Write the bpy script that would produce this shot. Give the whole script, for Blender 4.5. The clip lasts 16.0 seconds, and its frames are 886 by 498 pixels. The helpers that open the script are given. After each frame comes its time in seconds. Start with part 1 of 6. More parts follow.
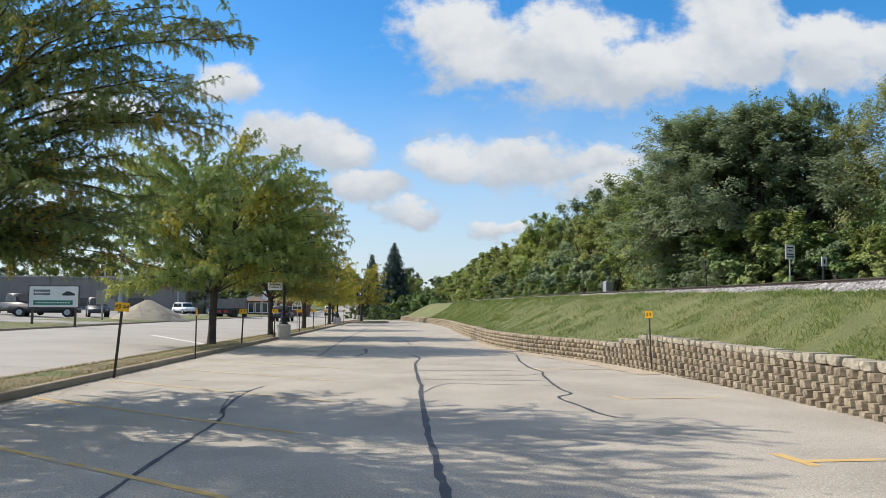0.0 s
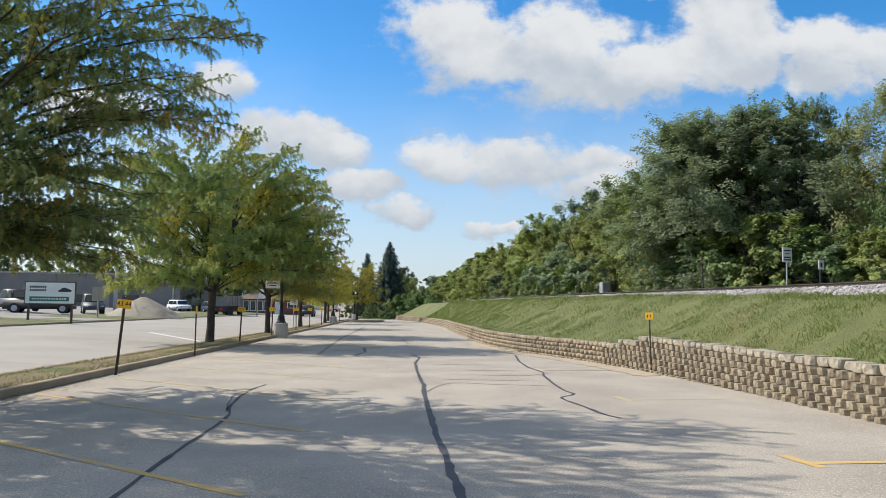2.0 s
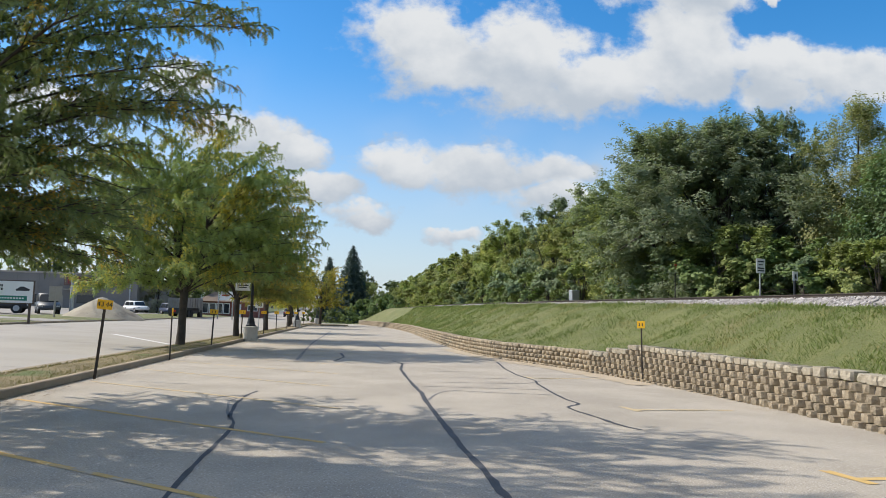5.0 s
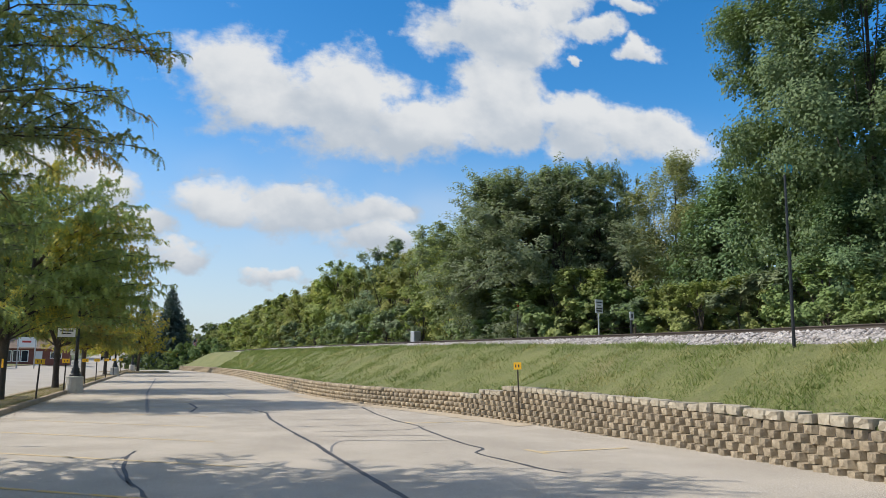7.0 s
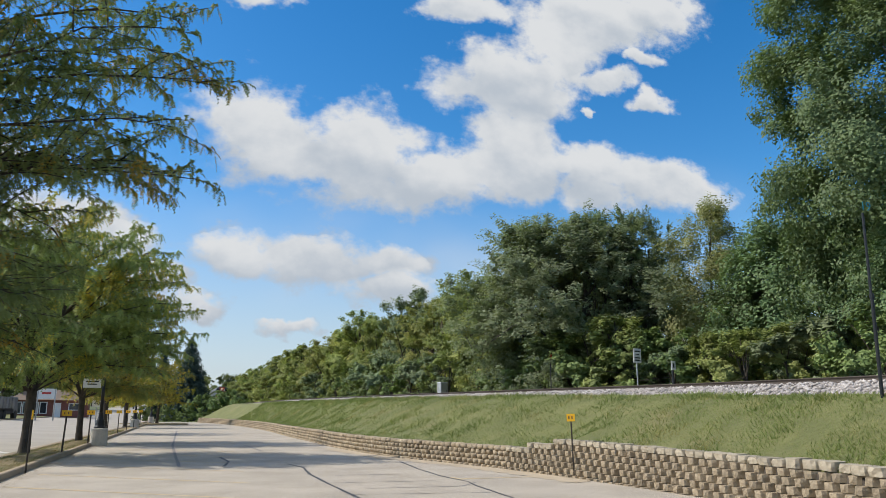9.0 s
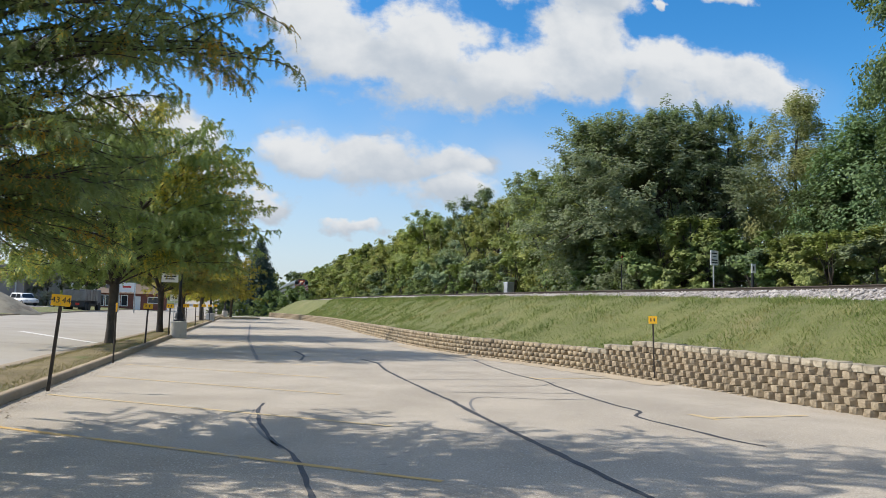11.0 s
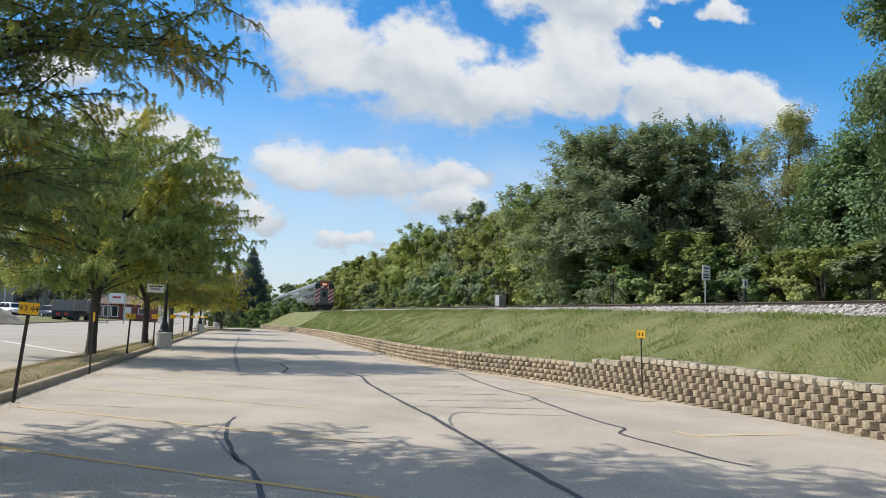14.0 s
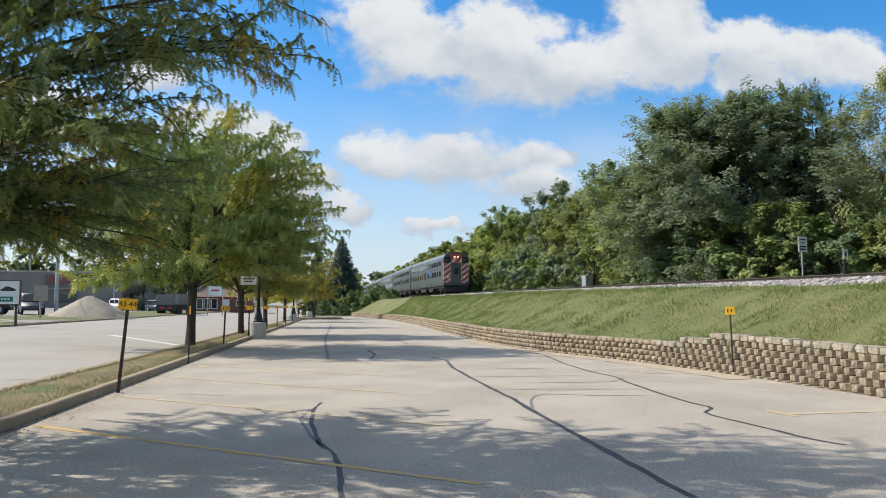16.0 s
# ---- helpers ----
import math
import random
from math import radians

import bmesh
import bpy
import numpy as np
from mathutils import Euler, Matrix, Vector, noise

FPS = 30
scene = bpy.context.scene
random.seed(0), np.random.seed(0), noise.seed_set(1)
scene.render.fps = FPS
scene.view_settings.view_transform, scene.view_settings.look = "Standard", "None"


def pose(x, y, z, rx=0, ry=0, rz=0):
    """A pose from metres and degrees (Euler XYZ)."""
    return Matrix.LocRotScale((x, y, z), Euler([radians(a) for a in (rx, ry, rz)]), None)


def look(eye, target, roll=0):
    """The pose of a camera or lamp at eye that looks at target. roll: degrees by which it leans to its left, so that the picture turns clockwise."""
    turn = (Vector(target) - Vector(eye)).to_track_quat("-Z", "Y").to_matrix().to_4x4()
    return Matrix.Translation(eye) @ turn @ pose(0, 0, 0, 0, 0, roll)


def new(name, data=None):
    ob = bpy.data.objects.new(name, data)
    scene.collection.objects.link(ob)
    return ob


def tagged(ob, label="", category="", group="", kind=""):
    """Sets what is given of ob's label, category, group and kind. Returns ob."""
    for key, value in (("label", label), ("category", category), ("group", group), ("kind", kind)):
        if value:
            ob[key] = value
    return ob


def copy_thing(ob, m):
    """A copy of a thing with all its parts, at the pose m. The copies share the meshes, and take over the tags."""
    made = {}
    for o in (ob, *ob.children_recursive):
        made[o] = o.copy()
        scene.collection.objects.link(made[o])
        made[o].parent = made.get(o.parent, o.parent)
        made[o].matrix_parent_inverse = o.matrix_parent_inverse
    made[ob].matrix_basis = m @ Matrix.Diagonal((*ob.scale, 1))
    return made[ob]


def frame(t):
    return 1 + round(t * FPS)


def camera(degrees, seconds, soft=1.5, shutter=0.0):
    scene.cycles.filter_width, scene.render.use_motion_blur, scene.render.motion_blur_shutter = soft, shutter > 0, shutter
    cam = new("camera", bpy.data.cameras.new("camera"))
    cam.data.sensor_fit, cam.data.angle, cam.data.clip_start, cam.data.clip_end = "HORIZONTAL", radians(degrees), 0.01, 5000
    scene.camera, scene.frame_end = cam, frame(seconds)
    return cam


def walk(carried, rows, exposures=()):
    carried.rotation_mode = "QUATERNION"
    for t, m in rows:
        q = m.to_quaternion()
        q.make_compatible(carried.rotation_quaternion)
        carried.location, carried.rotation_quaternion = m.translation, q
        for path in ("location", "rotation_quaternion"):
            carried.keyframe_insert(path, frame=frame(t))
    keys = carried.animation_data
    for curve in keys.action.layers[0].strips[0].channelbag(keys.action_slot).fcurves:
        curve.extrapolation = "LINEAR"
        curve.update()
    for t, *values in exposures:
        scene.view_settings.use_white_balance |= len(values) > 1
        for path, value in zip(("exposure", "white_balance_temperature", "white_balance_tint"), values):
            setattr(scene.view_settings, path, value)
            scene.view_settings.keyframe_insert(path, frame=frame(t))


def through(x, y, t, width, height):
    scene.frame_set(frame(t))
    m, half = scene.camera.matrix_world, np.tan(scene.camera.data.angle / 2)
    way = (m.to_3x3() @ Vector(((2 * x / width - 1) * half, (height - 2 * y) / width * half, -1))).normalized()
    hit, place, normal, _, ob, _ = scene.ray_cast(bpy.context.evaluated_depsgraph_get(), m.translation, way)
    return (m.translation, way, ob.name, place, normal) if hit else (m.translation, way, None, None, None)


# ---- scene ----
cam = camera(60.0, 16.0, 0.85)
PATH = [
    (0, (-0.082, -0.458, 1.601), (-0.052, 1.536, 1.76), 0.2),
    (0.5, (-0.091, -0.489, 1.607), (-0.064, 1.504, 1.771), -0.1),
    (1, (-0.104, -0.498, 1.605), (-0.076, 1.496, 1.764), -0.2),
    (1.5, (-0.176, -0.519, 1.613), (-0.143, 1.474, 1.773), 0.2),
    (2, (-0.274, -0.504, 1.605), (-0.23, 1.489, 1.763), 0.7),
    (2.5, (-0.414, -0.455, 1.58), (-0.364, 1.539, 1.736), 0.9),
    (3, (-0.532, -0.399, 1.57), (-0.476, 1.594, 1.726), 1.8),
    (5.5, (-1.501, 0.014, 1.606), (-1.266, 1.992, 1.79), 1.1),
    (6, (-1.963, 0.047, 1.617), (-1.487, 1.981, 1.806), 0.2),
    (6.5, (-2.303, 0.296, 1.627), (-1.748, 2.205, 1.845), 0.5),
    (7, (-2.626, 0.548, 1.658), (-2.025, 2.434, 1.944), 0.3),
    (7.5, (-2.841, 0.849, 1.649), (-2.225, 2.73, 1.932), 0.1),
    (8, (-2.934, 1.14, 1.627), (-2.326, 3.009, 1.997), -0.0),
    (8.5, (-3.017, 1.396, 1.638), (-2.416, 3.252, 2.078), 0.1),
    (9, (-3.188, 1.583, 1.635), (-2.633, 3.459, 2.05), 0.3),
    (9.5, (-3.329, 1.775, 1.604), (-2.84, 3.709, 1.749), 0.9),
    (10, (-3.354, 2.051, 1.639), (-2.915, 3.997, 1.774), 0.6),
    (12.3, (-3.446, 2.489, 1.635), (-3.048, 4.436, 1.856), 1.7),
    (12.5, (-3.407, 2.503, 1.631), (-3.001, 4.447, 1.863), 2.0),
    (13, (-3.293, 2.492, 1.625), (-2.885, 4.435, 1.867), 2.5),
    (13.5, (-3.188, 2.522, 1.614), (-2.763, 4.463, 1.843), 2.2),
    (14, (-3.067, 2.691, 1.617), (-2.643, 4.636, 1.81), 1.8),
    (14.5, (-2.977, 2.714, 1.617), (-2.705, 4.688, 1.783), 1.1),
    (15, (-2.903, 2.66, 1.623), (-2.695, 4.644, 1.767), 0.7),
    (15.5, (-2.88, 2.649, 1.613), (-2.68, 4.634, 1.755), 0.4),
    (16, (-2.875, 2.624, 1.625), (-2.672, 4.608, 1.772), 0.0),
]
EXPOSURES = [(0, 0.04), (5.5, 0.0), (7, -0.02), (8, -0.04), (8.5, -0.07), (9, -0.09), (9.5, -0.04), (10, 0.0), (12.5, 0.05), (14, 0.08), (16, 0.08)]
walk(cam, [(t, look(eye, target, roll)) for t, eye, target, roll in PATH], EXPOSURES)

# ---- light ----
SUN_EL, SUN_AZ = radians(41), radians(180 - 17)   # the sun stands left of the lot, a little ahead
sun_from = Vector((math.cos(SUN_EL) * math.cos(SUN_AZ), math.cos(SUN_EL) * math.sin(SUN_AZ), math.sin(SUN_EL)))
sun = new("sun", bpy.data.lights.new("sun", "SUN"))
sun.data.energy, sun.data.angle, sun.data.color = 5.15, radians(0.6), (1.0, 0.93, 0.83)
sun.matrix_world = look(sun_from * 200, (0, 0, 0))


class Nodes:
    """Short hand for a node tree."""

    def __init__(self, tree):
        self.tree = tree

    def add(self, kind, **values):
        n = self.tree.nodes.new(kind)
        for key, value in values.items():
            if key in n.inputs:
                n.inputs[key].default_value = value
        return n

    def link(self, a, b):
        self.tree.links.new(a, b)

    def put(self, value, socket):
        if isinstance(value, (int, float)):
            socket.default_value = value
        else:
            self.link(value, socket)

    def math(self, op, a, b=0.0, c=0.0, clamp=False):
        n = self.tree.nodes.new("ShaderNodeMath")
        n.operation, n.use_clamp = op, clamp
        for value, socket in zip((a, b, c), n.inputs):
            self.put(value, socket)
        return n.outputs[0]

    def mix(self, fac, a, b, blend="MIX"):
        n = self.tree.nodes.new("ShaderNodeMix")
        n.data_type, n.blend_type = "RGBA", blend
        self.put(fac, n.inputs[0])
        for value, socket in ((a, n.inputs[6]), (b, n.inputs[7])):
            if isinstance(value, tuple):
                socket.default_value = (*value, 1.0)
            else:
                self.link(value, socket)
        return n.outputs[2]

    def ramp(self, fac, lo, hi, smooth=True):
        n = self.tree.nodes.new("ShaderNodeMapRange")
        n.interpolation_type = "SMOOTHSTEP" if smooth else "LINEAR"
        n.inputs[1].default_value, n.inputs[2].default_value = lo, hi
        self.put(fac, n.inputs[0])
        return n.outputs[0]

    def noise(self, vector, scale, detail=4.0, rough=0.55):
        n = self.tree.nodes.new("ShaderNodeTexNoise")
        n.inputs["Scale"].default_value, n.inputs["Detail"].default_value, n.inputs["Roughness"].default_value = scale, detail, rough
        if vector is not None:
            self.link(vector, n.inputs["Vector"])
        return n.outputs["Fac"]


def make_world():
    world = bpy.data.worlds.new("daylight")
    scene.world = world
    world.use_nodes = True
    g = Nodes(world.node_tree)
    world.node_tree.nodes.clear()
    sky = g.add("ShaderNodeTexSky")
    sky.sky_type, sky.sun_disc, sky.sun_elevation = "NISHITA", False, SUN_EL
    sky.sun_rotation = math.pi / 2 - SUN_AZ
    sky.altitude, sky.air_density, sky.dust_density, sky.ozone_density = 200, 1.0, 0.6, 2.2
    hue = g.add("ShaderNodeHueSaturation", Saturation=1.42, Value=1.3)
    g.link(sky.outputs[0], hue.inputs["Color"])
    at = g.add("ShaderNodeTexCoord").outputs["Generated"]
    sep = g.add("ShaderNodeSeparateXYZ")
    g.link(at, sep.inputs[0])
    ahead = g.math("MAXIMUM", g.math("ABSOLUTE", sep.outputs[1]), 0.05)
    u, v = g.math("DIVIDE", sep.outputs[0], ahead), g.math("DIVIDE", sep.outputs[2], ahead)
    flat = g.add("ShaderNodeCombineXYZ")
    g.link(u, flat.inputs[0]), g.link(g.math("MULTIPLY", v, 1.25), flat.inputs[1])
    billow = g.noise(flat.outputs[0], 13.0, 9.0, 0.60)
    broad = g.noise(flat.outputs[0], 3.0, 3.0, 0.5)
    drift = g.add("ShaderNodeTexNoise", Scale=5.5, Detail=5.0, Roughness=0.6)
    g.link(flat.outputs[0], drift.inputs["Vector"])
    apart = g.add("ShaderNodeSeparateXYZ")
    g.link(drift.outputs["Color"], apart.inputs[0])
    hu = g.math("ADD", u, g.math("MULTIPLY", g.math("SUBTRACT", apart.outputs[0], 0.5), 0.16))
    hv = g.math("ADD", v, g.math("MULTIPLY", g.math("SUBTRACT", apart.outputs[1], 0.5), 0.10))
    # cumulus heaps: middle (right, up) and half size, as slopes from the eye
    heaps = CLOUDS
    body = weight = height = None
    for cu, cv, a, b in heaps:
        du, dv = g.math("DIVIDE", g.math("SUBTRACT", hu, cu), a), g.math("DIVIDE", g.math("SUBTRACT", hv, cv), b)
        one = g.math("SUBTRACT", 1.0, g.math("SQRT", g.math("ADD", g.math("MULTIPLY", du, du), g.math("MULTIPLY", dv, dv))))
        body = one if body is None else g.math("SMOOTH_MAX", body, one, 0.12)
        share = g.math("ADD", g.math("MAXIMUM", one, 0.0), 0.0005)
        tall = g.math("MULTIPLY", share, dv)
        weight = share if weight is None else g.math("ADD", weight, share)
        height = tall if height is None else g.math("ADD", height, tall)
    edge = g.math("ADD", body, g.math("MULTIPLY", g.math("SUBTRACT", billow, 0.5), 1.9))
    cover = g.ramp(edge, -0.10, 0.42)
    # broken cumulus added above the view, unseen, to whiten the fill in the shadows
    over = g.add("ShaderNodeCombineXYZ")
    rise = g.math("MAXIMUM", sep.outputs[2], 0.12)
    g.link(g.math("DIVIDE", sep.outputs[0], rise), over.inputs[0]), g.link(g.math("DIVIDE", sep.outputs[1], rise), over.inputs[1])
    loft = g.math("MULTIPLY", g.ramp(g.noise(over.outputs[0], 1.6, 7.0, 0.55), 0.44, 0.58), g.ramp(v, 0.62, 1.0))
    cover = g.math("MAXIMUM", cover, loft)
    # thin haze of cloud towards the horizon
    haze = g.math("MULTIPLY", g.ramp(broad, 0.45, 0.75), g.math("MULTIPLY", g.ramp(v, 0.42, 0.06), 0.68))
    # light tops and greyer bellies: from the height in the heap and the relief of its billows
    low = g.add("ShaderNodeCombineXYZ")
    g.link(g.math("ADD", u, 0.012), low.inputs[0]), g.link(g.math("ADD", g.math("MULTIPLY", v, 1.25), 0.035), low.inputs[1])
    relief = g.math("SUBTRACT", g.noise(flat.outputs[0], 7.0, 6.0, 0.52), g.noise(low.outputs[0], 7.0, 6.0, 0.52))
    lit = g.ramp(g.math("ADD", g.math("MULTIPLY", relief, 2.2), g.math("MULTIPLY", g.math("DIVIDE", height, weight), 0.55)), -0.6, 0.42)
    white = g.mix(lit, CLOUD_LOW, CLOUD_TOP)
    skies = g.add("ShaderNodeVectorMath")
    skies.operation = "SCALE"
    skies.inputs["Scale"].default_value = SKY
    g.link(hue.outputs[0], skies.inputs[0])
    pale = g.mix(g.math("MULTIPLY", g.ramp(v, 0.36, -0.02), 0.82), skies.outputs[0], SKY_LOW)
    thin = g.mix(haze, pale, SKY_HAZE)
    full = g.mix(cover, thin, white)
    back = g.add("ShaderNodeBackground", Strength=1.0)
    g.link(full, back.inputs[0])
    out = g.add("ShaderNodeOutputWorld")
    g.link(back.outputs[0], out.inputs[0])


SKY = 0.138
SKY_LOW, SKY_HAZE = (0.545, 0.625, 0.74), (0.72, 0.76, 0.81)
CLOUD_LOW, CLOUD_TOP = (0.50, 0.56, 0.635), (0.765, 0.785, 0.805)
CLOUDS = [
    (0.045, 0.362, 0.108, 0.080),
    (0.169, 0.352, 0.135, 0.085),
    (0.281, 0.334, 0.111, 0.054),
    (0.4, 0.347, 0.12, 0.056),
    (0.527, 0.341, 0.118, 0.044),
    (0.653, 0.346, 0.108, 0.048),
    (0.401, 0.476, 0.111, 0.073),
    (0.391, 0.397, 0.074, 0.052),
    (0.56, 0.515, 0.068, 0.024),
    (0.636, 0.547, 0.04, 0.017),
    (0.648, 0.478, 0.047, 0.019),
    (0.522, 0.46, 0.014, 0.008),
    (0.028, 0.196, 0.088, 0.041),
    (0.113, 0.195, 0.108, 0.045),
    (0.196, 0.192, 0.082, 0.03),
    (0.22, 0.155, 0.083, 0.029),
    (-0.03, 0.125, 0.055, 0.019),
    (0.088, 0.105, 0.044, 0.011),
    (-0.277, 0.3, 0.062, 0.035),
    (-0.197, 0.221, 0.088, 0.048),
    (-0.13, 0.203, 0.059, 0.028),
    (-0.089, 0.158, 0.058, 0.029),
    (-0.022, 0.125, 0.045, 0.015),
    (-0.42, 0.254, 0.088, 0.045),
    (0.086, 0.105, 0.039, 0.011),
    (0.406, 0.372, 0.092, 0.052),
    (0.512, 0.35, 0.11, 0.047),
    (0.541, 0.311, 0.092, 0.034),
    (0.007, 0.553, 0.063, 0.021),
    (0.326, 0.599, 0.075, 0.029),
    (0.552, 0.615, 0.172, 0.066),
    (0.477, 0.565, 0.097, 0.074),
    (0.397, 0.507, 0.102, 0.051),
    (0.676, 0.645, 0.072, 0.057),
]
make_world()


# ---- materials ----
def material(name, dark, light, scale=4.0, rough=0.8, metal=0.0, bump=0.3, fine=40.0, spots=None, spot_scale=0.6, spot_from=0.55, vary=0.0, island=0.0, space="Object", bump_size=0.02, specks=None):
    """Two tones mixed by a broad and a fine noise, with relief; spots: a third tone in patches; vary: by object; island: by loose piece."""
    m = bpy.data.materials.new(name)
    m.use_nodes = True
    g = Nodes(m.node_tree)
    shade = m.node_tree.nodes["Principled BSDF"]
    at = g.add("ShaderNodeTexCoord").outputs[space]
    broad, small = g.noise(at, scale, 5.0), g.noise(at, fine, 6.0, 0.65)
    fac = g.math("ADD", g.math("MULTIPLY", g.ramp(broad, 0.3, 0.7), 0.55), g.math("MULTIPLY", g.ramp(small, 0.25, 0.75), 0.45))
    colour = g.mix(fac, dark, light)
    if spots:
        colour = g.mix(g.ramp(g.noise(at, spot_scale, 6.0, 0.6), spot_from, spot_from + 0.14), colour, spots)
    if specks:
        for tone, size, start in specks:
            colour = g.mix(g.math("MULTIPLY", g.ramp(g.noise(at, size, 2.0, 0.5), start, start + 0.08), 0.75), colour, tone)
    for amount, source in ((vary, "object"), (island, "island")):
        if amount:
            r = g.add("ShaderNodeObjectInfo").outputs["Random"] if source == "object" else g.add("ShaderNodeNewGeometry").outputs["Random Per Island"]
            hsv = g.add("ShaderNodeHueSaturation")
            g.link(g.math("ADD", g.math("MULTIPLY", r, amount), 1.0 - amount / 2), hsv.inputs["Value"])
            g.link(colour, hsv.inputs["Color"])
            colour = hsv.outputs[0]
    g.link(colour, shade.inputs["Base Color"])
    shade.inputs["Metallic"].default_value = metal
    g.link(g.math("ADD", g.math("MULTIPLY", small, 0.2), rough - 0.1, clamp=True), shade.inputs["Roughness"])
    if bump:
        b = g.add("ShaderNodeBump", Strength=bump, Distance=bump_size)
        g.link(g.math("ADD", g.math("MULTIPLY", broad, 0.4), small), b.inputs["Height"])
        g.link(b.outputs[0], shade.inputs["Normal"])
    return m


def leaf_material(name, dark, light, turned=None, turned_from=0.62, turned_scale=0.5, through=0.35, spread=0.5):
    """Leaves: each its own tone, light shining through; turned: autumn colour in patches of the crown."""
    m = bpy.data.materials.new(name)
    m.use_nodes = True
    g = Nodes(m.node_tree)
    shade = m.node_tree.nodes["Principled BSDF"]
    out = m.node_tree.nodes["Material Output"]
    at = g.add("ShaderNodeTexCoord").outputs["Object"]
    r = g.add("ShaderNodeNewGeometry").outputs["Random Per Island"]
    who = g.add("ShaderNodeObjectInfo").outputs["Random"]
    broad = g.noise(at, 0.55, 3.0)
    fac = g.math("ADD", g.math("MULTIPLY", r, spread), g.math("MULTIPLY", g.ramp(broad, 0.3, 0.7), 1.0 - spread))
    colour = g.mix(fac, dark, light)
    if turned:
        patch = g.math("ADD", g.noise(at, turned_scale, 3.0), g.math("MULTIPLY", g.math("SUBTRACT", r, 0.5), 0.22))
        colour = g.mix(g.ramp(patch, turned_from, turned_from + 0.1), colour, turned)
    hsv = g.add("ShaderNodeHueSaturation")
    g.link(g.math("ADD", g.math("MULTIPLY", who, 0.35), 0.82), hsv.inputs["Value"])
    g.link(g.math("ADD", g.math("MULTIPLY", who, 0.03), 0.485), hsv.inputs["Hue"])
    g.link(colour, hsv.inputs["Color"])
    g.link(hsv.outputs[0], shade.inputs["Base Color"])
    shade.inputs["Roughness"].default_value = 0.62
    shade.inputs["Specular IOR Level"].default_value = 0.35
    clear = g.add("ShaderNodeBsdfTranslucent")
    warm = g.mix(0.5, hsv.outputs[0], (0.20, 0.30, 0.03))
    g.link(warm, clear.inputs[0])
    both = g.add("ShaderNodeMixShader", Fac=through)
    g.link(shade.outputs[0], both.inputs[1]), g.link(clear.outputs[0], both.inputs[2])
    g.link(both.outputs[0], out.inputs[0])
    return m


def glass_material(name, colour=(0.03, 0.035, 0.04), rough=0.05):
    m = bpy.data.materials.new(name)
    m.use_nodes = True
    shade = m.node_tree.nodes["Principled BSDF"]
    shade.inputs["Base Color"].default_value = (*colour, 1)
    shade.inputs["Roughness"].default_value = rough
    shade.inputs["Specular IOR Level"].default_value = 0.6
    return m


def glow_material(name, colour, strength):
    m = bpy.data.materials.new(name)
    m.use_nodes = True
    shade = m.node_tree.nodes["Principled BSDF"]
    shade.inputs["Base Color"].default_value = (*colour, 1)
    shade.inputs["Emission Color"].default_value = (*colour, 1)
    shade.inputs["Emission Strength"].default_value = strength
    return m


LOT = material("worn_asphalt", (0.30, 0.260, 0.204), (0.49, 0.43, 0.346), 0.5, 0.9, 0, 0.8, 38.0, (0.41, 0.34, 0.255), 0.22, 0.60, bump_size=0.01, specks=(((0.17, 0.15, 0.13), 48.0, 0.575), ((0.70, 0.65, 0.57), 41.0, 0.59), ((0.27, 0.24, 0.20), 6.0, 0.66)))
ROAD = material("concrete_road", (0.325, 0.29, 0.24), (0.42, 0.38, 0.32), 0.3, 0.85, 0, 0.3, 14.0, (0.36, 0.33, 0.29), 0.15, 0.58)
KERB = material("kerb_concrete", (0.225, 0.175, 0.115), (0.36, 0.29, 0.20), 1.5, 0.9, 0, 0.5, 30.0, (0.2, 0.17, 0.13), 1.2, 0.58)
TAR = material("crack_tar", (0.035, 0.035, 0.038), (0.075, 0.075, 0.08), 3.0, 0.7, 0, 0.4, 30.0)
TAR_OLD = material("old_crack_tar", (0.14, 0.135, 0.13), (0.24, 0.23, 0.22), 3.0, 0.8, 0, 0.4, 30.0)
PAINT = material("worn_yellow_paint", (0.56, 0.365, 0.13), (0.64, 0.43, 0.15), 1.0, 0.8, 0, 0.4, 18.0, (0.45, 0.38, 0.28), 2.2, 0.51)
PAINT_FAINT = material("faded_yellow_paint", (0.50, 0.395, 0.235), (0.57, 0.44, 0.25), 1.0, 0.85, 0, 0.4, 18.0, (0.5, 0.44, 0.35), 2.0, 0.55)
PAINT_WHITE = material("white_road_paint", (0.62, 0.60, 0.56), (0.72, 0.70, 0.66), 1.0, 0.8, 0, 0.2, 18.0)
GRASS = material("grass_bank", (0.105, 0.122, 0.04), (0.20, 0.202, 0.072), 0.9, 0.95, 0, 1.0, 9.0, (0.21, 0.19, 0.085), 0.35, 0.53, bump_size=0.08)
DRY = material("dry_verge_grass", (0.15, 0.115, 0.055), (0.29, 0.225, 0.115), 0.9, 0.95, 0, 0.9, 14.0, (0.12, 0.15, 0.045), 0.5, 0.55, bump_size=0.05)
LAND = material("far_land", (0.07, 0.10, 0.03), (0.13, 0.15, 0.06), 0.05, 0.95, 0, 0.3, 1.0)
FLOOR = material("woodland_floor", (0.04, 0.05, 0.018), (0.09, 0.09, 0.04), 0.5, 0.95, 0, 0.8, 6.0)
BLOCK = material("split_face_block", (0.215, 0.172, 0.115), (0.42, 0.345, 0.24), 2.2, 0.92, 0, 1.0, 18.0, (0.20, 0.17, 0.125), 2.5, 0.60, vary=0.30, bump_size=0.03)
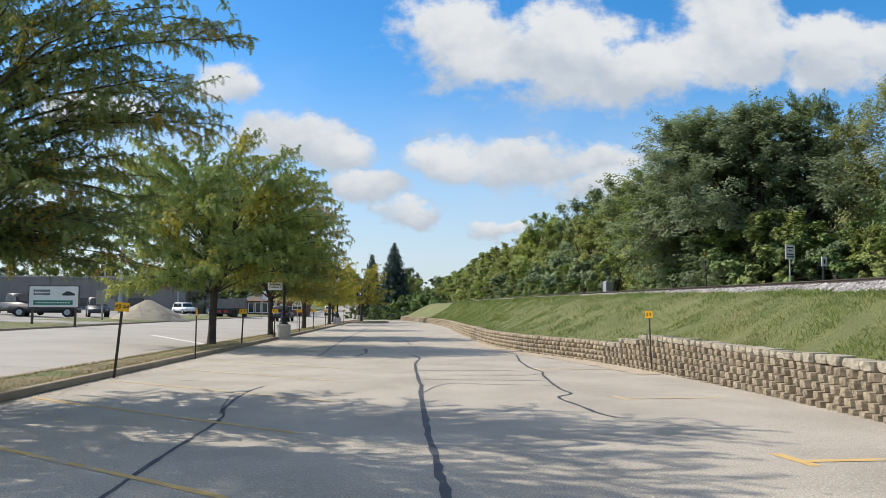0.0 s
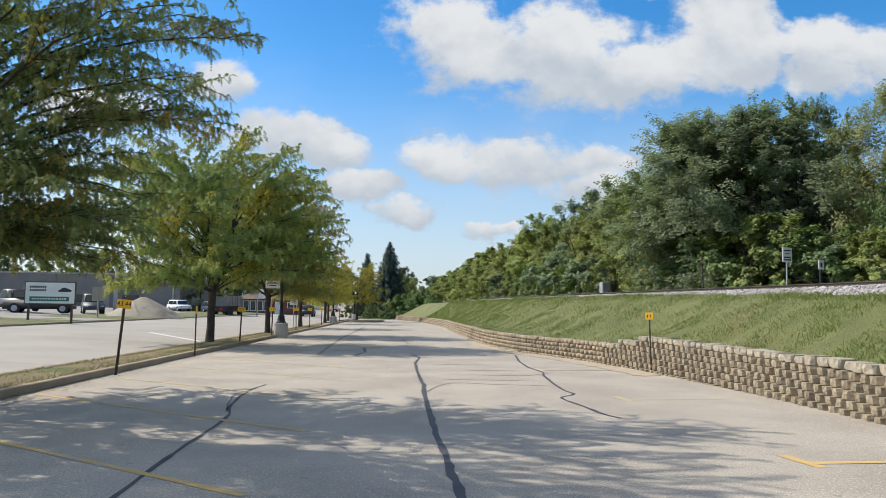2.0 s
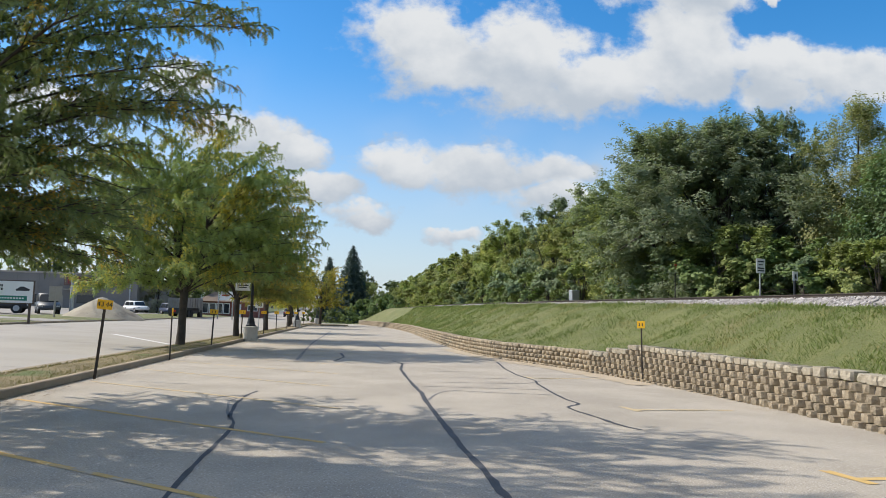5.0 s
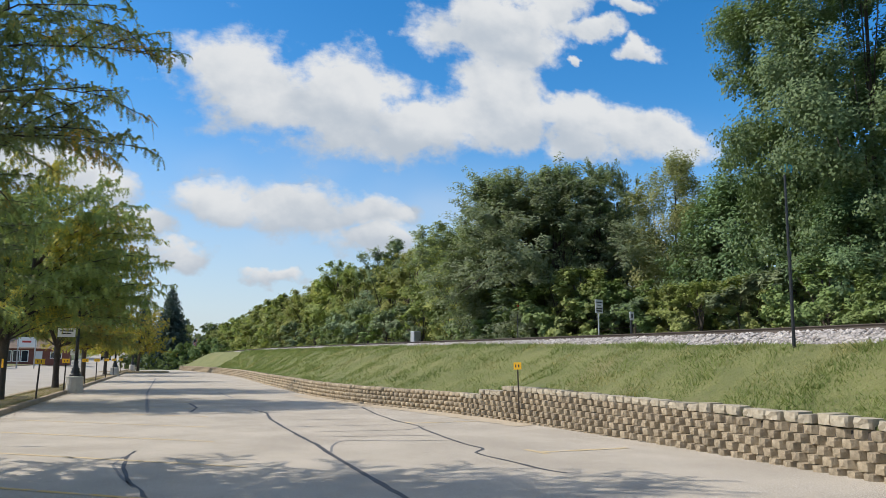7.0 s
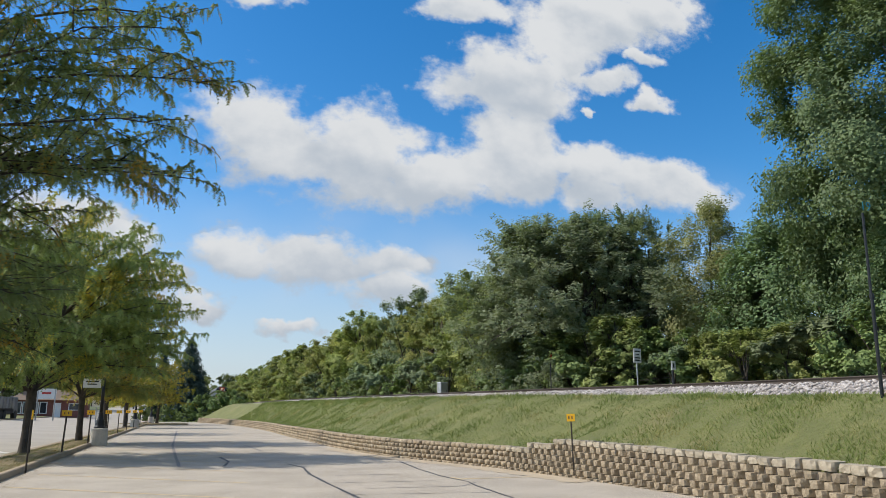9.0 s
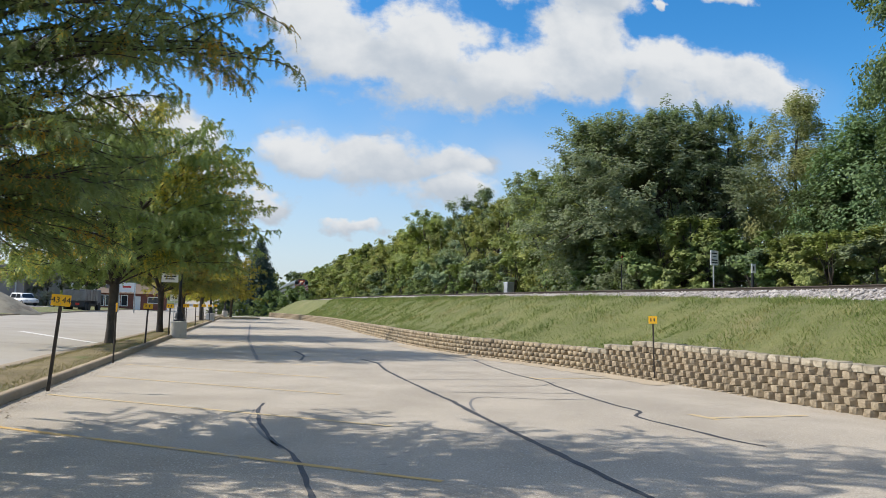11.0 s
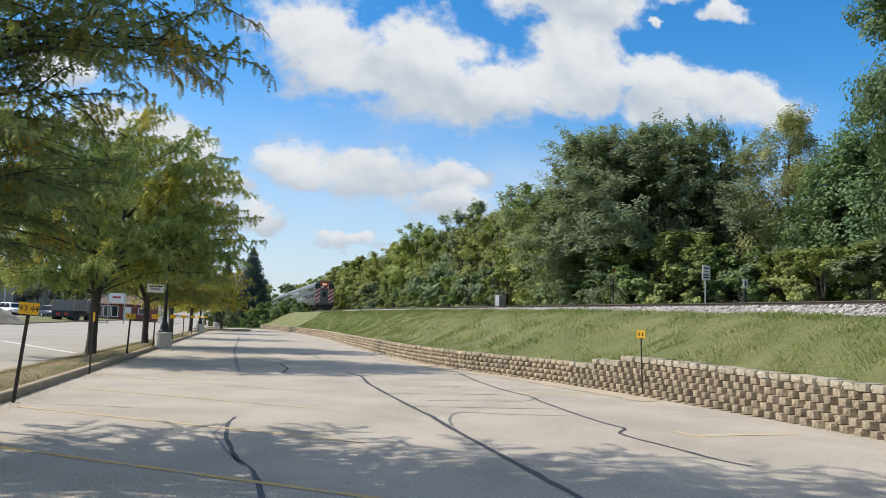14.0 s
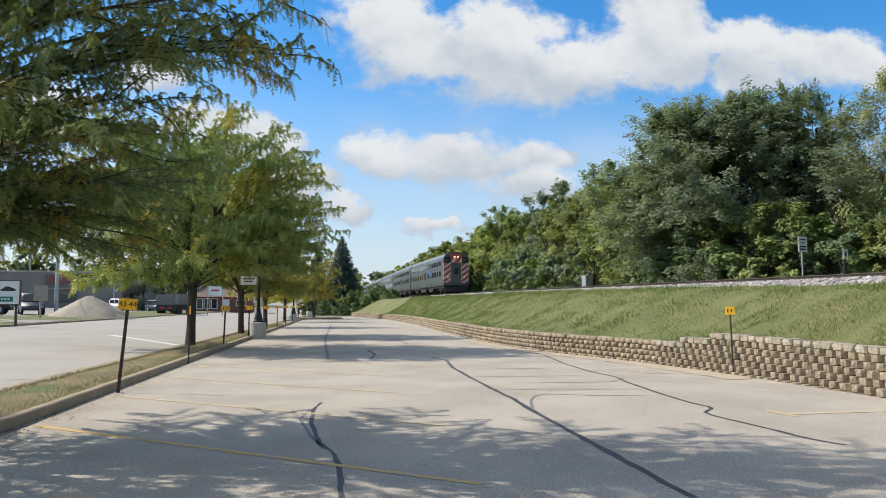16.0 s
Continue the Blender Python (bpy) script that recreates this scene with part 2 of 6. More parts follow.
CAP = material("cap_block", (0.29, 0.25, 0.185), (0.45, 0.395, 0.30), 2.0, 0.92, 0, 0.8, 24.0, (0.22, 0.19, 0.15), 2.0, 0.60, vary=0.25)
BALLAST = material("ballast_bed", (0.22, 0.20, 0.18), (0.42, 0.39, 0.36), 1.5, 0.95, 0, 1.0, 9.0, (0.16, 0.135, 0.115), 0.9, 0.58, bump_size=0.06)
STONE = material("ballast_stone", (0.28, 0.255, 0.24), (0.50, 0.465, 0.44), 0.9, 0.9, 0, 0.6, 12.0, (0.27, 0.23, 0.2), 0.8, 0.58, island=0.6)
RAIL = material("rusty_rail", (0.05, 0.041, 0.035), (0.10, 0.082, 0.068), 2.0, 0.7, 0.5, 0.3, 20.0)
TIE = material("timber_tie", (0.06, 0.045, 0.035), (0.13, 0.10, 0.08), 1.5, 0.9, 0, 0.6, 20.0)
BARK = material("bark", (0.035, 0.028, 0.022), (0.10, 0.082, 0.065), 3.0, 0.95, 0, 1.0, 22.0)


# ---- small building helpers ----
def part(name, bm, mat, parent, label="", smooth=False, m=None):
    """Links a bmesh as one mesh object under a thing or a part."""
    me = bpy.data.meshes.new(name)
    bm.to_mesh(me)
    bm.free()
    me.materials.append(mat)
    if smooth:
        me.polygons.foreach_set("use_smooth", [True] * len(me.polygons))
    ob = new(name, me)
    ob.parent = parent
    if m is not None:
        ob.matrix_basis = m
    if label:
        ob["label"] = label
    return ob


def raw(name, verts, faces, mat, parent=None, smooth=False):
    """A mesh object from arrays of points and of equal-sided faces."""
    verts, faces = np.asarray(verts, np.float32), np.asarray(faces, np.int32)
    me = bpy.data.meshes.new(name)
    me.vertices.add(len(verts))
    me.vertices.foreach_set("co", verts.ravel())
    n = faces.shape[1]
    me.loops.add(faces.size)
    me.loops.foreach_set("vertex_index", faces.ravel())
    me.polygons.add(len(faces))
    me.polygons.foreach_set("loop_start", np.arange(0, faces.size, n, dtype=np.int32))
    if smooth:
        me.polygons.foreach_set("use_smooth", np.ones(len(faces), bool))
    me.update(calc_edges=True)
    me.validate()
    me.materials.append(mat)
    ob = new(name, me)
    ob.parent = parent
    return ob


def box(bm, x0, y0, z0, x1, y1, z1, bevel=0.0, top=1.0, m=None):
    """A box; top: how far its upper face is drawn in; bevel: of all edges."""
    made = bmesh.ops.create_cube(bm, size=1.0)["verts"]
    cx, cy = (x0 + x1) / 2, (y0 + y1) / 2
    for v in made:
        s = top if v.co.z > 0 else 1.0
        v.co = Vector((cx + v.co.x * (x1 - x0) * s, cy + v.co.y * (y1 - y0) * s, z0 + (v.co.z + 0.5) * (z1 - z0)))
    if bevel:
        edges = list({e for v in made for e in v.link_edges})
        made = [v for v in bmesh.ops.bevel(bm, geom=edges, offset=bevel, segments=2, affect="EDGES", profile=0.6)["verts"]]
    if m is not None:
        bmesh.ops.transform(bm, matrix=m, verts=made)
    return bm


def rod(bm, a, b, r0, r1=None, sides=10, caps=True):
    """A tapered rod from a to b."""
    a, b = Vector(a), Vector(b)
    r1 = r0 if r1 is None else r1
    turn = (b - a).to_track_quat("Z", "Y").to_matrix().to_4x4()
    made = bmesh.ops.create_cone(bm, cap_ends=caps, segments=sides, radius1=r0, radius2=max(r1, 1e-4), depth=(b - a).length)["verts"]
    bmesh.ops.transform(bm, matrix=Matrix.Translation((a + b) / 2) @ turn, verts=made)
    return bm


def lathe(bm, profile, sides=16, m=None):
    """A turned body: rows of (radius, height)."""
    rings = []
    for r, z in profile:
        rings.append([bm.verts.new((r * math.cos(2 * math.pi * k / sides), r * math.sin(2 * math.pi * k / sides), z)) for k in range(sides)])
    for lo, hi in zip(rings, rings[1:]):
        for k in range(sides):
            bm.faces.new((lo[k], lo[(k + 1) % sides], hi[(k + 1) % sides], hi[k]))
    bm.faces.new(rings[-1]), bm.faces.new(rings[0][::-1])
    if m is not None:
        bmesh.ops.transform(bm, matrix=m, verts=[v for ring in rings for v in ring])
    return bm


def bars(bm, rows):
    """Flat bars that stand for writing: rows of (x0, z0, x1, z1) in the plane y = 0, 3 mm thick."""
    for x0, z0, x1, z1 in rows:
        box(bm, x0, -0.003, z0, x1, 0.0, z1)
    return bm


def thing(name, label, category, group="", at=None, kind=""):
    ob = new(name)
    ob.empty_display_size = 0.2
    if at is not None:
        ob.matrix_basis = at
    return tagged(ob, label, category, group, kind)


def smooth_line(points):
    """A smooth function through (y, x) points."""
    ys, xs = np.array(points, float).T
    slope = np.gradient(xs, ys)

    def at(y):
        y = np.clip(np.asarray(y, float), ys[0], ys[-1])
        k = np.clip(np.searchsorted(ys, y) - 1, 0, len(ys) - 2)
        h = ys[k + 1] - ys[k]
        t = (y - ys[k]) / h
        return ((1 + 2 * t) * (1 - t) ** 2 * xs[k] + t * (1 - t) ** 2 * h * slope[k] + t * t * (3 - 2 * t) * xs[k + 1] + t * t * (t - 1) * h * slope[k + 1])

    return at


# ---- the plan: lines along the lot ----
wall_x = smooth_line([(-40, 7.2), (0, 6.75), (9.3, 6.52), (12.3, 6.44), (15.7, 6.26), (18, 6.06), (20.1, 5.81), (22.4, 5.42), (24.6, 4.95), (26.5, 4.4), (30.2, 3.4), (33, 2.95), (47.3, 2.15), (77, 1.1), (109, -2.9), (118, -5.0)])
track_x = smooth_line([(-60, 18.5), (0, 17.3), (17.4, 16.4), (26, 15.7), (31, 15.0), (38, 13.8), (50, 11.9), (70, 9.5), (92, 7.6), (110, 6.0), (135, 4.3), (160, 2.8), (208, 0.0), (253, -1.9), (300, -2.6), (380, -3.2), (600, -4.0)])
track_z = smooth_line([(-60, 2.7), (0, 2.72), (20, 2.75), (45, 2.83), (92, 3.0), (160, 3.05), (600, 3.1)])


def dip(y):
    """The wall sinks a little towards its near end."""
    return 0.12 * np.clip((20.5 - np.asarray(y, float)) / 9, 0, 1)


def wall_top(y):
    return np.where(y < 21.2, 0.9, np.where(y < 22.4, 0.74, 0.58)) - dip(y)



def kerb_x(y):
    return -7.08 - 0.031 * np.asarray(y, float)


def road_x(y):
    return -9.35 - 0.02 * np.asarray(y, float)


def road_far_x(y):
    return -20.6 - 0.035 * np.asarray(y, float)


def left_z(x):
    """The ground climbs gently to the far side of the road."""
    return np.maximum(0.0, 0.035 * (-9.0 - np.asarray(x, float)))


def hill(x, y):
    """Far off the road and the land beside it climb a hill."""
    return np.clip((np.asarray(y, float) - 150) * 0.022, 0, 5) * np.clip((-8 - np.asarray(x, float)) / 3, 0, 1)


def ribbon(name, ys, lines, mat, kind="structure", label="", category=""):
    """A sheet between lines: each gives x, z for all ys."""
    ys = np.asarray(ys, float)
    cols = [np.stack([np.broadcast_to(x, ys.shape), ys, np.broadcast_to(z, ys.shape)], 1) for x, z in lines]
    verts = np.stack(cols, 1).reshape(-1, 3)
    n = len(cols)
    faces = [[r * n + c, r * n + c + 1, (r + 1) * n + c + 1, (r + 1) * n + c] for r in range(len(ys) - 1) for c in range(n - 1)]
    return tagged(raw(name, verts, faces, mat, smooth=True), label, category, "", kind)


def rows(a, b, step):
    return np.linspace(a, b, int(round((b - a) / step)) + 1)


# one sheet of land to the horizon, under all the rest
def build_land():
    xs = np.concatenate([np.linspace(-2500, -120, 8), np.linspace(-100, 100, 41), np.linspace(120, 2500, 8)])
    ys = np.concatenate([np.linspace(-1500, -80, 6), np.linspace(-60, 300, 37), np.linspace(340, 2500, 10)])
    gx, gy = np.meshgrid(xs, ys)
    gz = np.where(gx < -9, np.minimum(left_z(gx), 3.2), 0.0) + hill(gx, gy) - 0.07
    verts = np.stack([gx, gy, gz], -1).reshape(-1, 3)
    n = len(xs)
    faces = [[r * n + c, r * n + c + 1, (r + 1) * n + c + 1, (r + 1) * n + c] for r in range(len(ys) - 1) for c in range(n - 1)]
    tagged(raw("ground", verts, faces, LAND, smooth=True), "gently rising green land around the car park", "ground", "", "structure")


build_land()
Y = rows(-40, 118, 2.0)
ribbon("pavement", Y, [(kerb_x(Y) + (wall_x(Y) + 0.25 - kerb_x(Y)) * k / 12, 0.0) for k in range(13)], LOT, "structure", "pale worn asphalt of an empty car park, cracked and patched", "car park")
YR = np.concatenate([rows(-60, 140, 4.0), rows(150, 420, 15.0)])
ribbon("road", YR, [(road_x(YR) + (road_far_x(YR) - road_x(YR)) * k / 6, left_z(road_x(YR) + (road_far_x(YR) - road_x(YR)) * k / 6) + hill(road_x(YR) + (road_far_x(YR) - road_x(YR)) * k / 6, YR) + 0.01) for k in range(7)], ROAD, "structure", "wide pale concrete road beside the car park", "road")


def kerb(name, ys, face, back, z_lot, z_top, label):
    """A kerb with a rounded top edge; face and back give x."""
    f, b = face(ys), back(ys)
    s = np.sign(b - f)
    base = z_lot(f)
    lines = [(f, base - 0.05), (f + s * 0.005, base + z_top - 0.03), (f + s * 0.03, base + z_top), (b, base + z_top), (b + s * 0.01, base - 0.05)]
    return ribbon(name, ys, lines, KERB, "structure", label, "kerb")


YK = rows(-40, 112, 2.0)
kerb("kerb_1", YK, kerb_x, lambda y: kerb_x(y) - 0.17, lambda x: 0 * x, 0.14, "weathered concrete kerb between car park and verge")
kerb("kerb_2", YR, road_x, lambda y: road_x(y) + 0.46, left_z, 0.07, "pale concrete kerb and gutter along the road")
kerb("kerb_3", YR, road_far_x, lambda y: road_far_x(y) - 0.2, left_z, 0.12, "concrete kerb on the far side of the road")
ribbon("verge", YK, [(kerb_x(YK) - 0.16, 0.13), (kerb_x(YK) - 0.7, 0.17), (road_x(YK) + 0.85, 0.16), (road_x(YK) + 0.45, 0.10)], DRY, "structure", "strip of dry yellowing grass between kerbs", "verge")
ribbon("far_verge", YR, [(road_far_x(YR) - 0.19, left_z(road_far_x(YR)) + 0.10), (road_far_x(YR) - 3, left_z(road_far_x(YR) - 3) + 0.12), (road_far_x(YR) - 7.5, left_z(road_far_x(YR) - 7.5) + 0.06), (road_far_x(YR) - 8.5, left_z(road_far_x(YR) - 8.5) - 0.1)], GRASS, "structure", "mown green grass strip across the road", "verge")


# ---- the railway bank ----
def crest(y):
    w, r = wall_x(y), track_x(y)
    k = np.interp(y, [-40, 13, 26, 60, 120], [0.27, 0.27, 0.42, 0.48, 0.5])
    return w + (r - w) * k


def crest_z(y):
    return np.interp(y, [-40, 0, 13, 28, 45, 75, 120], [1.95, 1.95, 2.0, 2.27, 2.40, 2.52, 2.6])


def bank_sections(ys):
    w, c, t = wall_x(ys), crest(ys), track_x(ys)
    cz, tz, wz = crest_z(ys), track_z(ys), wall_top(ys)
    lines = [(w + 0.28, wz - 0.45), (w + 0.30, wz - 0.06)]
    for k in np.linspace(0.08, 1.0, 12):
        s = k * k * (3 - 2 * k)
        bumps = np.array([0.02 * noise.noise((float(a) * 0.45, float(b) * 0.45, k)) + 0.012 * noise.noise((float(a) * 1.3, float(b) * 1.3, 7)) for a, b in zip(w + (c - w) * k, ys)])
        lines.append((w + 0.3 + (c - w - 0.3) * k, wz - 0.06 + (cz - wz + 0.06) * (0.55 * k + 0.45 * s) + bumps))
    return lines + [(t - 2.6, np.minimum(tz - 0.72, cz + 0.12)), (t - 1.0, tz - 0.85)]


Y = np.concatenate([rows(-40, 60, 0.5), rows(61.5, 126, 1.5)])
bank = ribbon("embankment", Y, bank_sections(Y), GRASS, "structure", "sloping railway bank of rough green grass", "grass bank")
YB = np.concatenate([rows(124, 300, 8.0), rows(320, 600, 20.0)])
ribbon("far_embankment", YB, [(track_x(YB) - 9, 0 * YB - 0.08), (track_x(YB) - 6, 0 * YB + 1.2), (track_x(YB) - 3.5, track_z(YB) - 0.75), (track_x(YB) - 1, track_z(YB) - 0.8)], GRASS, "structure", "distant grassy railway bank", "grass bank")
YW = np.concatenate([rows(-60, 120, 4.0), rows(130, 600, 15.0)])
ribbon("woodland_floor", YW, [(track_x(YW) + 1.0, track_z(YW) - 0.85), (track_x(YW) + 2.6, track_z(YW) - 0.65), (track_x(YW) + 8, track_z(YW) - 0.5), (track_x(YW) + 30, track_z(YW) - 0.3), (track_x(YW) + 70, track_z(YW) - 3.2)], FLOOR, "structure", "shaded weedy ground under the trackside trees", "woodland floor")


# ---- railway ----
def build_track():
    ys = np.concatenate([rows(-60, 120, 1.0), rows(125, 600, 5.0)])
    t, z = track_x(ys), track_z(ys)
    lines = []
    for off, dz in ((-2.7, -0.80), (-2.25, -0.58), (-1.75, -0.36), (-1.35, -0.22), (-0.4, -0.20), (0.4, -0.20), (1.35, -0.22), (1.75, -0.36), (2.7, -0.80)):
        rough = np.array([0.05 * noise.noise((float(a) * 1.1, off * 2, 3)) for a in ys])
        lines.append((t + off, z + dz + rough))
    ribbon("ballast", ys, lines, BALLAST, "structure", "bed of pale crushed stone under the railway", "ballast")
    track = thing("railway_track", "rusty steel rails on dark timber ties in pale ballast", "railway track")
    for side in (-0.7175, 0.7175):
        prof = [(-0.07, -0.17), (-0.07, -0.155), (-0.012, -0.13), (-0.012, -0.05), (-0.036, -0.035), (-0.036, 0.0), (0.036, 0.0), (0.036, -0.035), (0.012, -0.05), (0.012, -0.13), (0.07, -0.155), (0.07, -0.17)]
        verts = np.stack([np.stack([t + side + a, ys, z + b], 1) for a, b in prof], 1).reshape(-1, 3)
        n = len(prof)
        faces = [[r * n + c, r * n + (c + 1) % n, (r + 1) * n + (c + 1) % n, (r + 1) * n + c] for r in range(len(ys) - 1) for c in range(n)]
        raw("rail", verts, faces, RAIL, track)
    bm = box(bmesh.new(), -1.3, -0.11, -0.33, 1.3, 0.11, -0.172, 0.012)
    first = part("tie", bm, TIE, track)
    for k, y in enumerate(np.arange(2.0, 120.0, 0.55)):
        tie = first if k == 0 else new("tie", first.data)
        tie.parent = track
        tie.matrix_basis = pose(float(track_x(y)), float(y), float(track_z(y)) + random.uniform(-0.01, 0.01), 0, 0, math.degrees(math.atan2(-(float(track_x(y + 0.5)) - float(track_x(y - 0.5))), 1.0)) + random.uniform(-1, 1))
    # loose stones on the near shoulder
    rng = np.random.default_rng(4)
    n = 14000
    y = 8 + 92 * rng.random(n) ** 1.5
    o = -2.75 + 1.75 * rng.random(n)
    zz = track_z(y) + np.interp(o, [-2.7, -2.25, -1.75, -1.35, -0.4], [-0.80, -0.58, -0.36, -0.22, -0.20])
    size = (0.035 + 0.055 * rng.random(n)) * (1 + y / 120)
    octa = np.array([(1, 0, 0), (0, 1, 0), (-1, 0, 0), (0, -1, 0), (0, 0, 1), (0, 0, -1)], float)
    tri = np.array([(0, 1, 4), (1, 2, 4), (2, 3, 4), (3, 0, 4), (1, 0, 5), (2, 1, 5), (3, 2, 5), (0, 3, 5)])
    v = octa[None] * (0.6 + 0.5 * rng.random((n, 6, 1)))
    a = rng.random(n) * 6.28
    rot = np.stack([np.stack([np.cos(a), -np.sin(a), 0 * a], 1), np.stack([np.sin(a), np.cos(a), 0 * a], 1), np.stack([0 * a, 0 * a, 0.75 + 0 * a], 1)], 1)
    v = np.einsum("nij,nkj->nki", rot, v) * size[:, None, None]
    v += np.stack([track_x(y) + o, y, zz + size * 0.2], 1)[:, None]
    f = tri[None] + 6 * np.arange(n)[:, None, None]
    tagged(raw("ballast_stones", v.reshape(-1, 3), f.reshape(-1, 3), STONE), "loose pale crushed stones on the ballast shoulder", "ballast stones", "", "stuff")


build_track()


# ---- foliage ----
def leaf_array(rng, centres, outs, length, width, up=0.5, wild=0.8):
    """Pointed leaves, one triangle each."""
    n = len(centres)
    normal = outs * 0.7 + np.array([0, 0, up]) + wild * rng.normal(size=(n, 3)) * 0.6
    normal /= np.linalg.norm(normal, axis=1, keepdims=True) + 1e-9
    side = np.cross(normal, rng.normal(size=(n, 3)))
    side /= np.linalg.norm(side, axis=1, keepdims=True) + 1e-9
    cross = np.cross(normal, side)
    ln = (length * (0.7 + 0.6 * rng.random(n)))[:, None]
    wd = (width * (0.7 + 0.6 * rng.random(n)))[:, None]
    v = np.stack([centres + side * ln * 0.6 - normal * ln * 0.1, centres + cross * wd * 0.6 - side * ln * 0.4, centres - cross * wd * 0.6 - side * ln * 0.4], 1)
    return v.reshape(-1, 3), np.arange(3 * n).reshape(-1, 3)


def limb_mesh(rng, base, tips, r0, bend=0.25, sides=7, steps=5):
    """A trunk from base[0] to base[-1] and limbs that part from it to the tips: tapered bent tubes."""
    verts, faces = [], []

    def tube(points, radii, k=sides):
        start = sum(len(v) for v in verts)
        points = np.array(points, float)
        for n, (p, r) in enumerate(zip(points, radii)):
            d = points[min(n + 1, len(points) - 1)] - points[max(n - 1, 0)]
            d /= np.linalg.norm(d) + 1e-9
            a = np.cross(d, (0.3, 0.9, 0.1))
            a /= np.linalg.norm(a) + 1e-9
            b = np.cross(d, a)
            ang = 2 * np.pi * np.arange(k) / k
            verts.append(p + r * (np.cos(ang)[:, None] * a + np.sin(ang)[:, None] * b))
        for n in range(len(points) - 1):
            for j in range(k):
                faces.append([start + n * k + j, start + n * k + (j + 1) % k, start + (n + 1) * k + (j + 1) % k, start + (n + 1) * k + j])

    base = np.array(base, float)
    m = 8
    line = np.array([[np.interp(s, np.linspace(0, 1, len(base)), base[:, a]) for a in range(3)] for s in np.linspace(0, 1, m)])
    line[1:-1, :2] += rng.normal(size=(m - 2, 2)) * r0 * 0.35
    tube(line, [r0 * (1.35 if n == 0 else 1.0 - 0.55 * n / m) for n in range(m)], sides + 2)
    for tip in tips:
        s = rng.uniform(0.45, 1.0)
        p0 = line[min(int(s * (m - 1)), m - 1)]
        mid = (p0 + tip) / 2 + np.array([0, 0, bend * np.linalg.norm(tip - p0) * 0.6]) + rng.normal(size=3) * 0.1
        ts = np.linspace(0, 1, steps)
        curve = [(1 - q) ** 2 * p0 + 2 * q * (1 - q) * mid + q * q * tip for q in ts]
        rb = r0 * (0.42 - 0.15 * s) * rng.uniform(0.7, 1.1)
        tube(curve, [rb * (1 - 0.8 * q) + 0.006 for q in ts], 5)
    return np.concatenate(verts), np.array(faces)


def heap_crown(seed, height, low, radius, clumps, leaves, leaf, lean=(0, 0), shape=1.0, ragged=0.25, fat=1.0, shell=0.5, sprays=7, reach=1.15, up=0.4, spread=0.66):
    """Clump middles and radii in a broad crown, and its leaves, which sit in sprays that spring out of each clump."""
    rng = np.random.default_rng(seed)
    mids, sizes = [], []
    for _ in range(clumps):
        h = rng.random() ** 0.85 * 0.95
        wide = radius * (np.sin(np.pi * (0.14 + 0.82 * h)) ** 0.75) * shape
        a, d = rng.random() * 6.283, rng.random() ** shell * wide
        d *= 1 + ragged * rng.normal() * 0.5
        z = low + (height - low) * h
        mids.append((d * np.cos(a) + lean[0] * h, d * np.sin(a) + lean[1] * h, z))
        sizes.append(fat * radius * rng.choice((0.09, 0.13, 0.17, 0.21, 0.26)) * (1.12 - 0.3 * h))
    mids, sizes = np.array(mids), np.array(sizes)
    fill = sizes**2 * (0.6 + 0.8 * (mids[:, 2] - low) / (height - low))
    share = rng.choice(clumps, size=leaves, p=fill / fill.sum())
    # the way each spray points: out of the crown, upwards and at random
    core = mids - np.array([0, 0, low + (height - low) * 0.42])
    core /= np.linalg.norm(core, axis=1, keepdims=True) + 1e-9
    ways = core[:, None] * 0.75 + np.array([0, 0, 0.35]) + rng.normal(size=(clumps, sprays, 3)) * 0.62
    ways /= np.linalg.norm(ways, axis=2, keepdims=True)
    which = rng.integers(0, sprays, leaves)
    way = ways[share, which]
    far = rng.random(leaves) ** 0.75
    long = sizes[share] * reach * (0.95 + 0.55 * np.sin(which * 2.1 + share * 1.7))
    loose = sizes[share] * spread * (1.0 - 0.55 * far)
    outs = rng.normal(size=(leaves, 3))
    outs /= np.linalg.norm(outs, axis=1, keepdims=True)
    centres = mids[share] + way * (long * far)[:, None] + outs * (loose * (0.5 + 0.6 * rng.random(leaves)))[:, None]
    centres[:, 2] -= 0.16 * long * far**2
    v, f = leaf_array(rng, centres, outs * 0.45 + way * 0.3 + core[share] * 0.55, leaf, leaf * 0.66, up=up, wild=0.5)
    return rng, mids, v, f


def tree(name, label, seed, height, low, radius, clumps, leaves, leaf, leaf_mat, trunk_r, group, bark=None, **more):
    ob = thing(name, label, "tree", group)
    rng, mids, v, f = heap_crown(seed, height, low, radius, clumps, leaves, leaf, **more)
    top = mids[mids[:, 2].argsort()[-3:]].mean(0) * 0.85
    tips = mids[rng.choice(len(mids), min(len(mids), 14), replace=False)]
    tv, tf = limb_mesh(rng, [(0, 0, -0.3), (0.1, 0.05, low), top], tips, trunk_r)
    raw("trunk", tv, tf, bark or BARK, ob, True)
    raw("crown", v, f, leaf_mat, ob)
    return ob


def grown(ob, x, y, z, turn, size, wide=None):
    """The pose of a copied tree with its own size."""
    return pose(x, y, z, 0, 0, turn) @ Matrix.Diagonal((wide or size, wide or size, size, 1))


